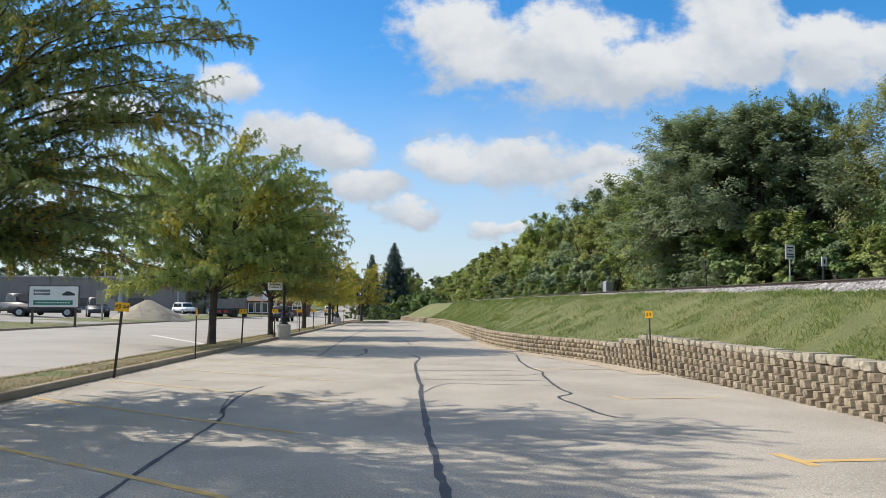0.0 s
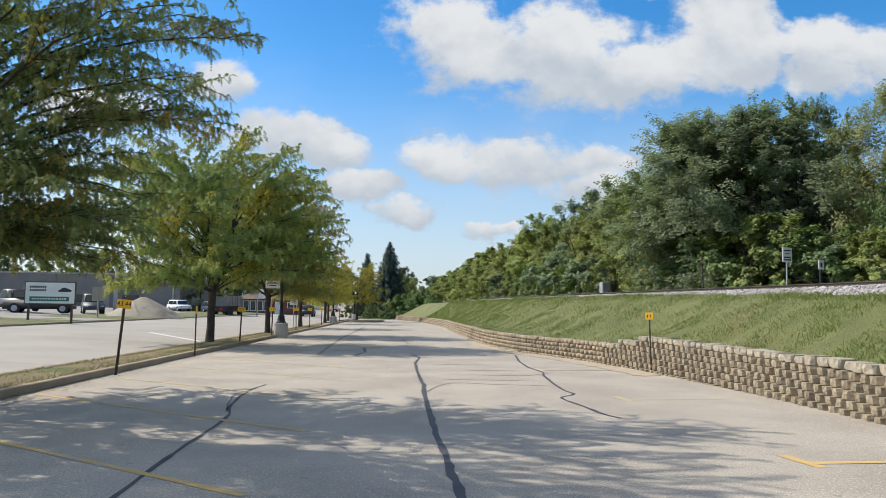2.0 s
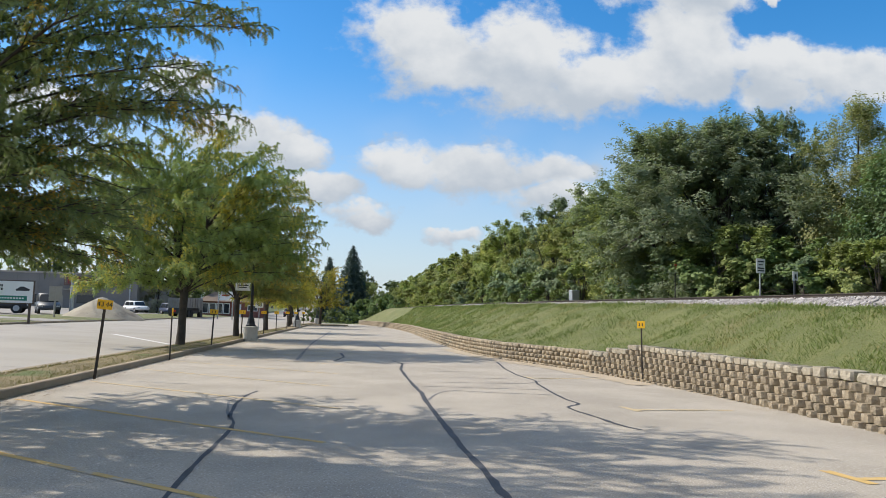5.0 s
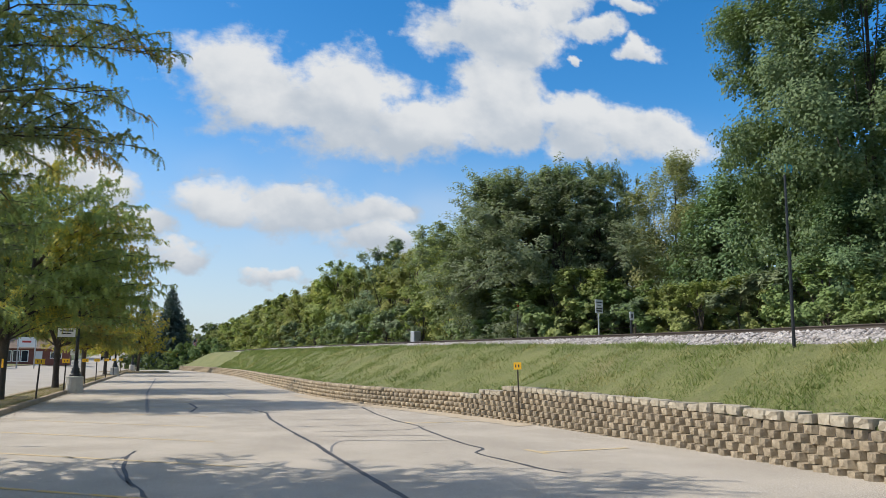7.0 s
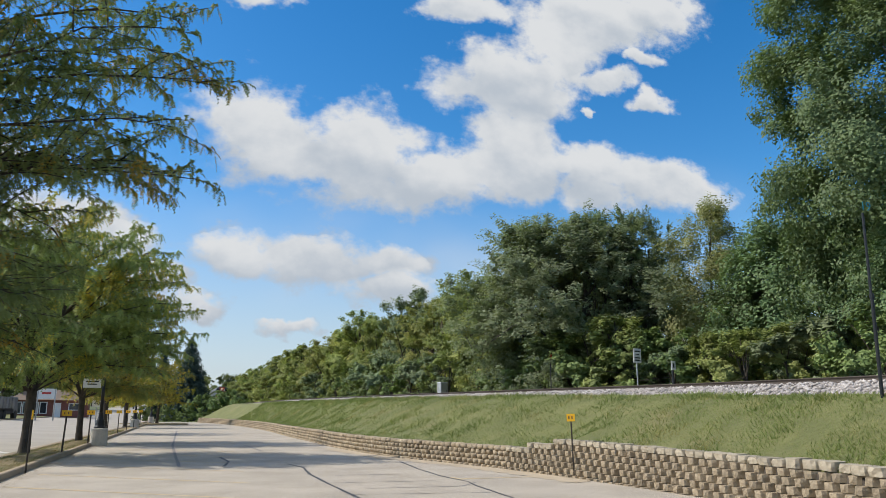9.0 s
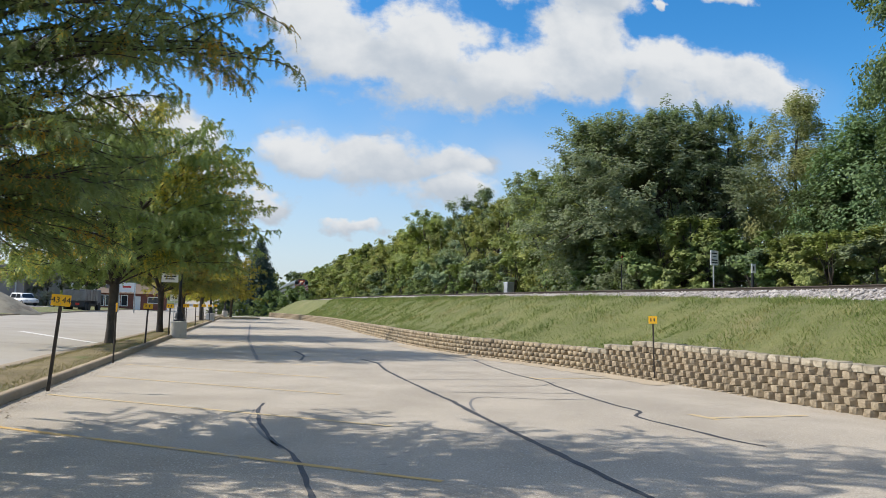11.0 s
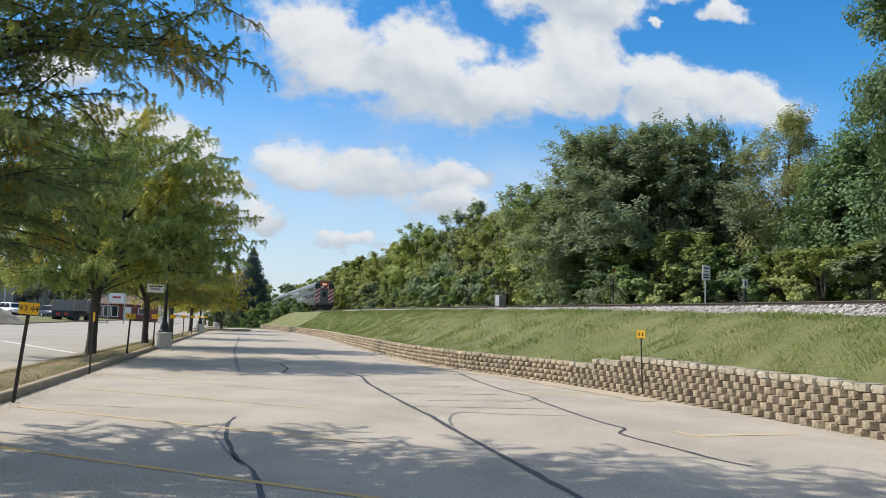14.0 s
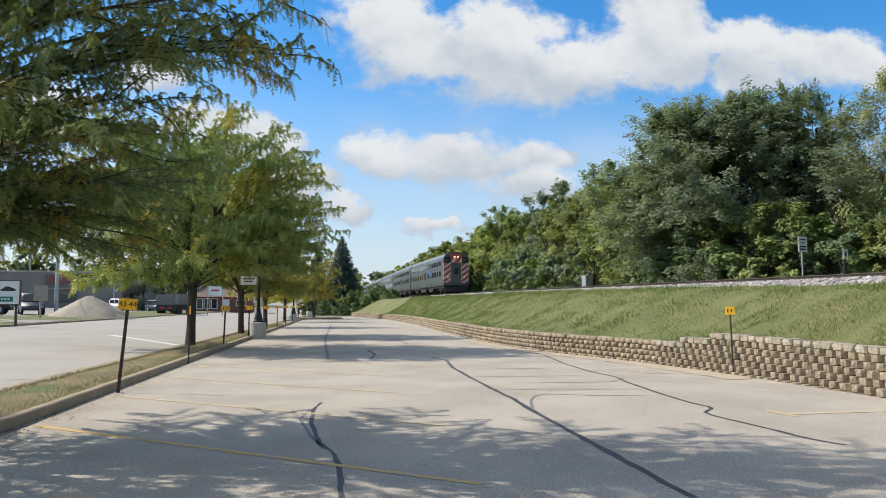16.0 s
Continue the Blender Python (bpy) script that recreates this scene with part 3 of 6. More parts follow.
WOOD_DARK = leaf_material("dark_leaves", (0.11, 0.152, 0.078), (0.30, 0.355, 0.185), None, through=0.2)
WOOD_MID = leaf_material("green_leaves", (0.185, 0.22, 0.066), (0.43, 0.46, 0.16), (0.47, 0.43, 0.13), 0.65, through=0.4)
WOOD_YELLOW = leaf_material("yellowing_leaves", (0.235, 0.255, 0.075), (0.49, 0.485, 0.165), (0.52, 0.46, 0.14), 0.60, through=0.4)
WOOD_BLUE = leaf_material("blue_green_leaves", (0.16, 0.20, 0.12), (0.39, 0.45, 0.275), None, through=0.45)
POPLAR = leaf_material("poplar_leaves", (0.072, 0.125, 0.055), (0.22, 0.305, 0.135), None, through=0.3)
PALE = leaf_material("sparse_yellow_leaves", (0.24, 0.255, 0.10), (0.42, 0.42, 0.19), (0.44, 0.37, 0.16), 0.62, through=0.4)
BUSH_LEAF = leaf_material("bush_leaves", (0.105, 0.155, 0.046), (0.26, 0.32, 0.105), None, through=0.22)


def build_woods():
    rng = random.Random(11)
    group = "woodland trees"
    near = [
        tree("tree", "dense dark green woodland tree beside the railway", 21, 11.8, 0.8, 3.3, 95, 21000, 0.18, WOOD_DARK, 0.22, group, fat=1.2),
        tree("tree", "green woodland tree with an uneven crown beside the railway", 22, 10.8, 0.6, 3.1, 90, 21000, 0.18, WOOD_MID, 0.2, group, ragged=0.2, fat=1.2),
        tree("tree", "yellow-green woodland tree beside the railway", 23, 10.0, 0.5, 2.9, 85, 20000, 0.18, WOOD_YELLOW, 0.18, group, ragged=0.2, fat=1.2),
        tree("tree", "tall green woodland tree with a loose crown", 24, 11.4, 0.8, 3.2, 90, 20000, 0.18, WOOD_MID, 0.2, group, ragged=0.2, fat=1.2),
    ]
    far = [
        tree("tree", "dense green tree in the far woodland edge", 25, 11.5, 0.8, 3.5, 60, 5200, 0.40, WOOD_MID, 0.22, group, ragged=0.2, fat=1.25),
        tree("tree", "yellowish green tree in the far woodland edge", 26, 10.4, 0.6, 3.3, 60, 5200, 0.40, WOOD_YELLOW, 0.2, group, ragged=0.2, fat=1.25),
    ]
    used = set()

    def plant(ob, y, off, size, wide=1.0):
        m = grown(None, float(track_x(y)) + off, y, float(track_z(y)) - 0.6, rng.uniform(0, 360), size, size * wide)
        if ob.name in used:
            copy_thing(ob, m)
        else:
            used.add(ob.name)
            ob.matrix_basis = m

    y = 52.0
    while y < 128:
        plant(near[rng.choice([1, 2, 2, 3, 1, 0])], y, rng.uniform(7.0, 8.6), rng.uniform(0.85, 1.08), rng.uniform(0.95, 1.15))
        y += rng.uniform(3.6, 5.0)
    for y in (50, 57, 66, 75, 84, 94, 105, 117):
        plant(far[0], y, rng.uniform(11.5, 13.5), rng.uniform(0.95, 1.08), 1.2)
    y = 126.0
    while y < 330:
        plant(far[rng.choice([0, 1])], y, rng.uniform(7.0, 9.0), rng.uniform(0.78, 0.95), 1.15)
        plant(far[0], y + 3, rng.uniform(12.0, 15.0), rng.uniform(0.88, 1.0), 1.3)
        y += rng.uniform(6.0, 9.0)
    # behind and beside the tall trees next to the camera
    for y, off in ((-25, 12), (-8, 11), (6, 12), (34, 15.5), (43, 18)):
        plant(near[rng.choice([0, 1])], y, off, rng.uniform(0.8, 0.88), 1.4)
    # the broad dark tree and the tall ones near the camera
    big = tree("tree", "broad spreading dark green tree above the trackside bushes", 31, 11.4, 0.5, 5.0, 300, 190000, 0.125, WOOD_BLUE, 0.3, group, ragged=0.3, fat=0.85, shell=0.36, sprays=9, reach=1.45, up=0.55, spread=0.5)
    big.matrix_basis = grown(None, 20.1, 48.5, 2.2, 20, 1.07, 1.46)
    side = tree("tree", "dark green tree with twigs rising above its crown", 34, 13.2, 1.0, 3.2, 120, 34000, 0.125, WOOD_BLUE, 0.2, group, ragged=0.5, fat=0.8, sprays=8, reach=1.8, spread=0.45)
    side.matrix_basis = grown(None, 23.2, 46.4, 2.2, 120, 0.99, 0.85)
    copy_thing(side, grown(None, 17.2, 50.5, 2.2, 250, 0.84))
    copy_thing(side, grown(None, 20.6, 47.4, 2.2, 10, 0.98))
    copy_thing(side, grown(None, 24.6, 45.8, 2.2, 200, 0.97, 0.8))
    tall = tree("tree", "very tall tree with large glossy green leaves", 32, 27.0, 0.4, 6.2, 520, 310000, 0.15, POPLAR, 0.13, group, ragged=0.06, fat=0.98, shell=0.46, sprays=7, reach=0.8, spread=0.85)
    tall.matrix_basis = grown(None, 25.7, 26.5, 2.2, 200, 1.0, 1.0)
    thin = tree("tree", "slender half-bare tree with yellowing leaves", 33, 13.0, 1.0, 3.0, 150, 44000, 0.14, PALE, 0.10, group, ragged=0.15, fat=1.35, spread=1.0)
    thin.matrix_basis = grown(None, 25.0, 40.5, 2.2, 90, 0.92)
    thick = tree("tree", "leafy young tree filling the woodland edge", 35, 9.0, 0.0, 3.6, 130, 34000, 0.155, POPLAR, 0.14, group, ragged=0.2, fat=1.2, spread=0.9)
    thick.matrix_basis = grown(None, 26.4, 32.5, 2.2, 30, 1.0)
    for x, y, turn, size in ((24.5, 37.0, 160, 0.75), (25.3, 34.6, 70, 1.05), (28.5, 30.0, 250, 1.1), (29.5, 19.0, 60, 1.15), (24.5, 17.5, 330, 0.85), (23.0, 25.5, 200, 0.75)):
        copy_thing(thick, grown(None, x, y, 2.1, turn, size))
    # bushes that hem the track
    shrubs = [
        tree("bush", "leafy green bush growing beside the railway", 41, 2.6, 0.0, 1.5, 36, 6500, 0.115, BUSH_LEAF, 0.05, "trackside bushes"),
        tree("bush", "dull dark green trackside bush", 42, 2.3, 0.0, 1.6, 36, 6500, 0.115, WOOD_DARK, 0.05, "trackside bushes"),
        tree("bush", "bright yellow-green trackside bush", 43, 2.9, 0.0, 1.4, 36, 6500, 0.115, WOOD_MID, 0.05, "trackside bushes"),
    ]
    for y in np.arange(12.0, 53.0, 3.1):
        plant(shrubs[rng.choice([0, 1, 2])], float(y), rng.uniform(6.6, 8.6), rng.uniform(1.05, 1.3), 1.15)
    # fuller bushes under the broad dark tree
    for y, kind, off in ((37.5, 0, 6.2), (40.5, 2, 5.4), (43.0, 0, 5.2), (45.5, 1, 5.6), (48.0, 0, 5.3), (50.5, 2, 5.2), (46.5, 0, 7.2), (49.5, 1, 7.0)):
        plant(shrubs[kind], y, off, rng.uniform(1.3, 1.6), 1.1)
    y = 8.0
    while y < 130:
        near_gap = 1.05 + max(0.0, y - 50) / 70
        back = 1.5 if 26 < y < 47 or 52 < y < 59 else 0.0
        plant(shrubs[rng.choice([0, 0, 1, 2])], y, back + rng.uniform(3.8, 4.9), rng.uniform(0.85, 1.35) * (1.0 if y < 60 else 1.15))
        y += rng.uniform(2.1, 2.9) * near_gap


build_woods()


# ---- honey locusts on the verge ----
def locust_crown(seed, limbs, subs, fronds, pairs, frond_len, leaflet, radius, low, high, tips=(), trim=1.0):
    """Limbs that spread in layers; side twigs along them; drooping feathered leaves along the twigs."""
    rng = np.random.default_rng(seed)
    wood_v, wood_f, count = [], [], 0
    anchors, ways = [], []

    def tube(points, radii, k=5):
        nonlocal count
        pts = np.array(points)
        d = np.gradient(pts, axis=0)
        d /= np.linalg.norm(d, axis=1, keepdims=True) + 1e-9
        a = np.cross(d, (0.2, 0.3, 0.93))
        a /= np.linalg.norm(a, axis=1, keepdims=True) + 1e-9
        b = np.cross(d, a)
        ang = 2 * np.pi * np.arange(k) / k
        ring = pts[:, None] + np.array(radii)[:, None, None] * (np.cos(ang)[None, :, None] * a[:, None] + np.sin(ang)[None, :, None] * b[:, None])
        wood_v.append(ring.reshape(-1, 3))
        n = len(pts)
        for r in range(n - 1):
            for j in range(k):
                wood_f.append([count + r * k + j, count + r * k + (j + 1) % k, count + (r + 1) * k + (j + 1) % k, count + (r + 1) * k + j])
        count += n * k

    fork = np.array([0.05, 0.0, 2.1])
    tube([(0, 0, -0.2), (0, 0, 0.05), (0.02, 0.01, 0.6), (0.03, 0, 1.4), fork, fork + (0.0, 0.0, 0.3)], [0.27, 0.2, 0.165, 0.155, 0.17, 0.1], 10)
    leaders = []
    for a in (0.6, 2.4, 4.6):
        top = np.array([0.8 * np.cos(a), 0.8 * np.sin(a), high * 0.72])
        pts = [fork + (top - fork) * s + np.array([np.cos(a), np.sin(a), 0]) * 0.35 * np.sin(np.pi * s) for s in np.linspace(0, 1, 7)]
        tube(pts, np.linspace(0.115, 0.035, 7), 7)
        leaders.append(np.array(pts))
    goals = [np.array(t, float) for t in tips]
    spread = limbs - len(goals)
    for n in range(spread):
        h = (n + rng.random()) / spread
        z = low + 0.7 + (high - low - 0.9) * h
        reach = radius * (1.0 - 0.62 * max(0, h - 0.35) ** 1.2) * rng.uniform(0.72, 1.06)
        a = n * 2.399 + rng.uniform(-0.3, 0.3)
        if z < 4.4 and np.cos(a) > 0.25:
            reach *= trim
        goals.append(np.array([reach * np.cos(a), reach * np.sin(a), z]))
    for goal in goals:
        way = goal[:2] / (np.linalg.norm(goal[:2]) + 1e-6)
        lead = max(leaders, key=lambda p: p[3][:2] @ way + rng.uniform(0, 0.3))
        root = lead[int(np.clip((goal[2] - 2.4) / (high - 2.4) * 6, 0, 5))]
        rise = 0.10 * np.linalg.norm(goal - root)
        ts = np.linspace(0, 1, 9)
        line = np.array([root + (goal - root) * s + np.array([0, 0, 4 * rise * s * (1 - s)]) + rng.normal(size=3) * 0.06 * s for s in ts])
        tube(line, np.linspace(0.036, 0.006, 9), 5)
        for k in range(subs):
            s = 0.12 + 0.88 * (k + rng.random()) / subs
            at = np.array([np.interp(s, ts, line[:, c]) for c in range(3)])
            along = line[min(8, int(s * 8) + 1)] - line[max(0, int(s * 8) - 1)]
            along /= np.linalg.norm(along) + 1e-9
            side = np.cross(along, (0, 0, 1)) * (1 if k % 2 else -1)
            turn = rng.uniform(0.35, 1.15)
            d = along * np.cos(turn) + side * np.sin(turn) + np.array([0, 0, rng.uniform(-0.3, 0.5)])
            d /= np.linalg.norm(d)
            size = (0.45 + 1.25 * (1 - abs(s - 0.45))) * rng.uniform(0.55, 1.1) * radius / 5.5
            q = np.linspace(0, 1, 5)
            twig = np.array([at + d * size * v + np.array([0, 0, -0.18 * size * v * v]) for v in q])
            tube(twig, np.linspace(0.012, 0.003, 5), 3)
            m = max(2, int(fronds * size))
            for v in (np.arange(m) + rng.random(m)) / m:
                anchors.append([np.interp(v, q, twig[:, c]) for c in range(3)])
                w = d * rng.uniform(0.1, 0.7) + rng.normal(size=3) * 0.75 + np.array([0, 0, 0.12])
                ways.append(w / np.linalg.norm(w))
    anchors, ways = np.array(anchors), np.array(ways)
    n = len(anchors)
    size = frond_len * (0.65 + 0.6 * rng.random(n))
    side = np.cross(ways, np.array([0, 0, 1.0]) + 0.35 * rng.normal(size=(n, 3)))
    side /= np.linalg.norm(side, axis=1, keepdims=True) + 1e-9
    down = np.array([0, 0, -1.0])
    bow = 0.25 + 0.5 * rng.random(n)
    quads = []
    for k in range(pairs):
        s = (k + 0.7) / pairs
        # each leaf arches out and then hangs
        mid = anchors + ways * (size * (s - 0.35 * s * s))[:, None] + down * (bow * size * s * s)[:, None]
        along = ways * (1 - 0.7 * s) + down * (2 * bow * s)[:, None]
        along /= np.linalg.norm(along, axis=1, keepdims=True)
        wide = leaflet * (1 - 0.5 * abs(2 * s - 0.9))
        ahead = along * (size / pairs * 0.40)[:, None]
        for sgn in (-1, 1):
            out = side * sgn * wide * rng.uniform(0.75, 1.1, (n, 1)) + down * wide * rng.uniform(0.0, 0.75, (n, 1)) + along * wide * 0.45
            quads.append(np.stack([mid - ahead, mid + ahead, mid + out], 1))
    v = np.stack(quads, 1).reshape(-1, 3)
    return np.concatenate(wood_v), np.array(wood_f), v, np.arange(len(v)).reshape(-1, 3)


LOCUST = leaf_material("locust_leaves", (0.115, 0.175, 0.064), (0.30, 0.365, 0.132), (0.62, 0.38, 0.04), 0.585, 0.8, through=0.32, spread=0.25)
LOCUST_TURN = leaf_material("turning_locust_leaves", (0.165, 0.215, 0.065), (0.38, 0.42, 0.12), (0.60, 0.44, 0.07), 0.545, 0.4, through=0.28, spread=0.4)
LOCUST_GOLD = leaf_material("golden_locust_leaves", (0.26, 0.235, 0.045), (0.46, 0.385, 0.075), (0.55, 0.37, 0.05), 0.5, 0.4, through=0.45, spread=0.4)


def locust(label, mat, **how):
    ob = thing("honey_locust", label, "tree", "trees on the verge")
    wv, wf, lv, lf = locust_crown(**how)
    raw("trunk", wv, wf, BARK, ob, True)
    raw("crown", lv, lf, mat, ob)
    return ob


def build_verge_trees():
    near = locust("spreading honey locust with drooping feathery leaves, some gold", LOCUST, seed=5, limbs=90, subs=19, fronds=36, pairs=6, frond_len=0.19, leaflet=0.05, trim=0.74, radius=4.8, low=2.0, high=9.2,
                  tips=[(2.6, 2.8, 2.7), (1.2, 4.3, 2.8), (3.5, 1.6, 3.1), (-0.6, 4.4, 3.0), (2.2, 1.4, 2.6), (3.2, -0.6, 3.2), (3.4, 2.8, 3.6), (4.6, 1.9, 6.6), (5.5, 0.5, 5.9), (5.0, 0.3, 6.2), (5.2, -0.1, 4.4), (4.7, 0.3, 4.6), (4.6, -1.5, 5.6), (4.9, -0.4, 4.9), (3.2, 2.4, 3.9), (4.2, 2.6, 5.6), (2.8, 4.2, 3.3), (1.8, 4.6, 4.4), (3.0, 3.4, 2.9), (4.9, 1.2, 7.2),
                        (-1.0, -4.6, 5.0), (1.0, -4.8, 4.5), (0.5, -4.4, 6.4), (-2.5, -4.2, 6.0), (2.2, -4.3, 5.4), (-1.5, -4.4, 7.0), (3.0, -3.6, 6.0), (-0.2, -5.0, 5.6), (1.6, -4.6, 3.6), (-3.6, -3.4, 4.8),
                        (2.4, 2.4, 2.3), (1.6, 3.4, 2.4), (1.9, 1.4, 2.4), (2.8, 3.2, 2.4),
                        (0.7, -3.6, 7.6), (-1.5, -3.2, 8.4), (0.2, -4.6, 7.2), (1.8, -3.4, 7.4), (-0.5, -4.9, 6.6), (-2.5, -2.8, 8.8), (1.0, -2.4, 8.6), (2.4, -2.4, 8.0), (-0.4, -3.8, 8.0)])
    near.matrix_basis = pose(-8.8, 11.4, 0.12)
    two = locust("honey locust with a green and yellowing crown, dark trunk", LOCUST_TURN, seed=6, limbs=74, subs=15, fronds=24, pairs=4, frond_len=0.30, leaflet=0.095, radius=5.0, low=2.3, high=8.8,
                 tips=[(5.0, -0.5, 6.2), (4.6, 0.8, 6.7), (4.2, -1.5, 6.9), (5.4, 0.1, 5.2), (5.5, -0.8, 4.2), (3.4, -2.6, 7.3), (1.2, -4.5, 6.4), (-4.4, -1.0, 6.8), (-3.2, -2.4, 7.4), (5.1, 0.6, 3.6), (-3.0, -2.6, 2.3), (-4.2, -0.6, 2.5), (-1.8, -3.6, 2.6)])
    two.matrix_basis = pose(-9.3, 32.1, 0.12)
    copy_thing(two, grown(None, -9.3, 44.0, 0.12, 150, 0.98, 0.9))
    gold = locust("small golden-leaved tree in a planted island", LOCUST_GOLD, seed=8, limbs=36, subs=10, fronds=8, pairs=4, frond_len=0.44, leaflet=0.21, radius=3.6, low=1.5, high=7.6)
    gold.matrix_basis = pose(-9.0, 98.0, 0.1, 0, 0, 10)
    copy_thing(gold, grown(None, -12.0, 93.0, 0.12, 100, 0.85))
    copy_thing(gold, grown(None, -10.2, 61.0, 0.12, 260, 0.98))
    copy_thing(gold, grown(None, -10.7, 80.0, 0.12, 60, 0.95))
    copy_thing(gold, grown(None, -8.8, -6.0, 0.12, 310, 1.25))


build_verge_trees()


def spruce(label, height, radius, seed):
    ob = thing("spruce", label, "tree", "spruces")
    rng = np.random.default_rng(seed)
    bm = rod(bmesh.new(), (0, 0, -0.3), (0, 0, height * 0.97), 0.2, 0.02, 8)
    part("trunk", bm, BARK, ob, smooth=True)
    centres, outs = [], []
    layers = 34
    for k in range(layers):
        h = 0.06 + 0.94 * k / layers
        r = radius * (1 - h) ** 0.85 + 0.12
        for a in np.arange(0, 6.283, 6.283 / max(5, int(15 * (1 - h) + 5))) + rng.random() * 6:
            rr = r * rng.uniform(0.72, 1.1)
            m = max(5, int(38 * rr))
            s = rng.random(m) ** 0.6
            p = np.stack([rr * s * np.cos(a), rr * s * np.sin(a), height * h - 0.32 * rr * s + 0.18 * rr * s**3], 1) + rng.normal(size=(m, 3)) * 0.13 * (0.4 + s[:, None])
            centres.append(p)
            outs.append(np.tile([np.cos(a) * 0.5, np.sin(a) * 0.5, 0.4], (m, 1)))
    v, f = leaf_array(rng, np.concatenate(centres), np.concatenate(outs), 0.40, 0.13)
    raw("crown", v, f, SPRUCE, ob)
    return ob


SPRUCE = leaf_material("spruce_needles", (0.03, 0.055, 0.05), (0.09, 0.14, 0.125), None, through=0.12)
big_spruce = spruce("tall dark blue-green spruce beyond the car park", 14.2, 4.8, 3)
big_spruce.matrix_basis = pose(-6.9, 140, -0.1)
small_spruce = spruce("narrower dark spruce behind the golden trees", 12.6, 2.9, 9)
small_spruce.matrix_basis = pose(-11.6, 148, -0.1)


# ---- cracks, lines and grass ----
def strip(name, points, width, mat, z=0.004, rough=0.18, parent=None, label="", category=""):
    """A flat band along a line of (x, y) points, of uneven width, laid on the lot."""
    rng = np.random.default_rng(len(points) * 7 + int(abs(points[0][0] * 100)))
    pts = np.array(points, float)
    cum = np.r_[0, np.cumsum(np.linalg.norm(np.diff(pts, axis=0), axis=1))]
    s = np.linspace(0, cum[-1], max(2, int(cum[-1] / 0.25)))
    line = np.stack([np.interp(s, cum, pts[:, 0]), np.interp(s, cum, pts[:, 1])], 1)
    if rough:
        line += rng.normal(size=line.shape) * width * rough * 0.5
    d = np.gradient(line, axis=0)
    d /= np.linalg.norm(d, axis=1, keepdims=True) + 1e-9
    side = np.stack([-d[:, 1], d[:, 0]], 1)
    w = width / 2 * (1 + rough * rng.normal(size=len(line)))[:, None]
    v = np.concatenate([np.c_[line + side * w, np.full(len(line), z)], np.c_[line - side * w, np.full(len(line), z)]])
    n = len(line)
    f = [[k, k + 1, n + k + 1, n + k] for k in range(n - 1)]
    ob = raw(name, v, [q[::-1] for q in f], mat, parent)
    if label:
        tagged(ob, label, category, "", "structure")
    return ob


SILT = material("sandy_silt", (0.37, 0.30, 0.205), (0.52, 0.43, 0.315), 1.5, 0.95, 0, 0.4, 30.0, (0.36, 0.30, 0.22), 1.5, 0.52)


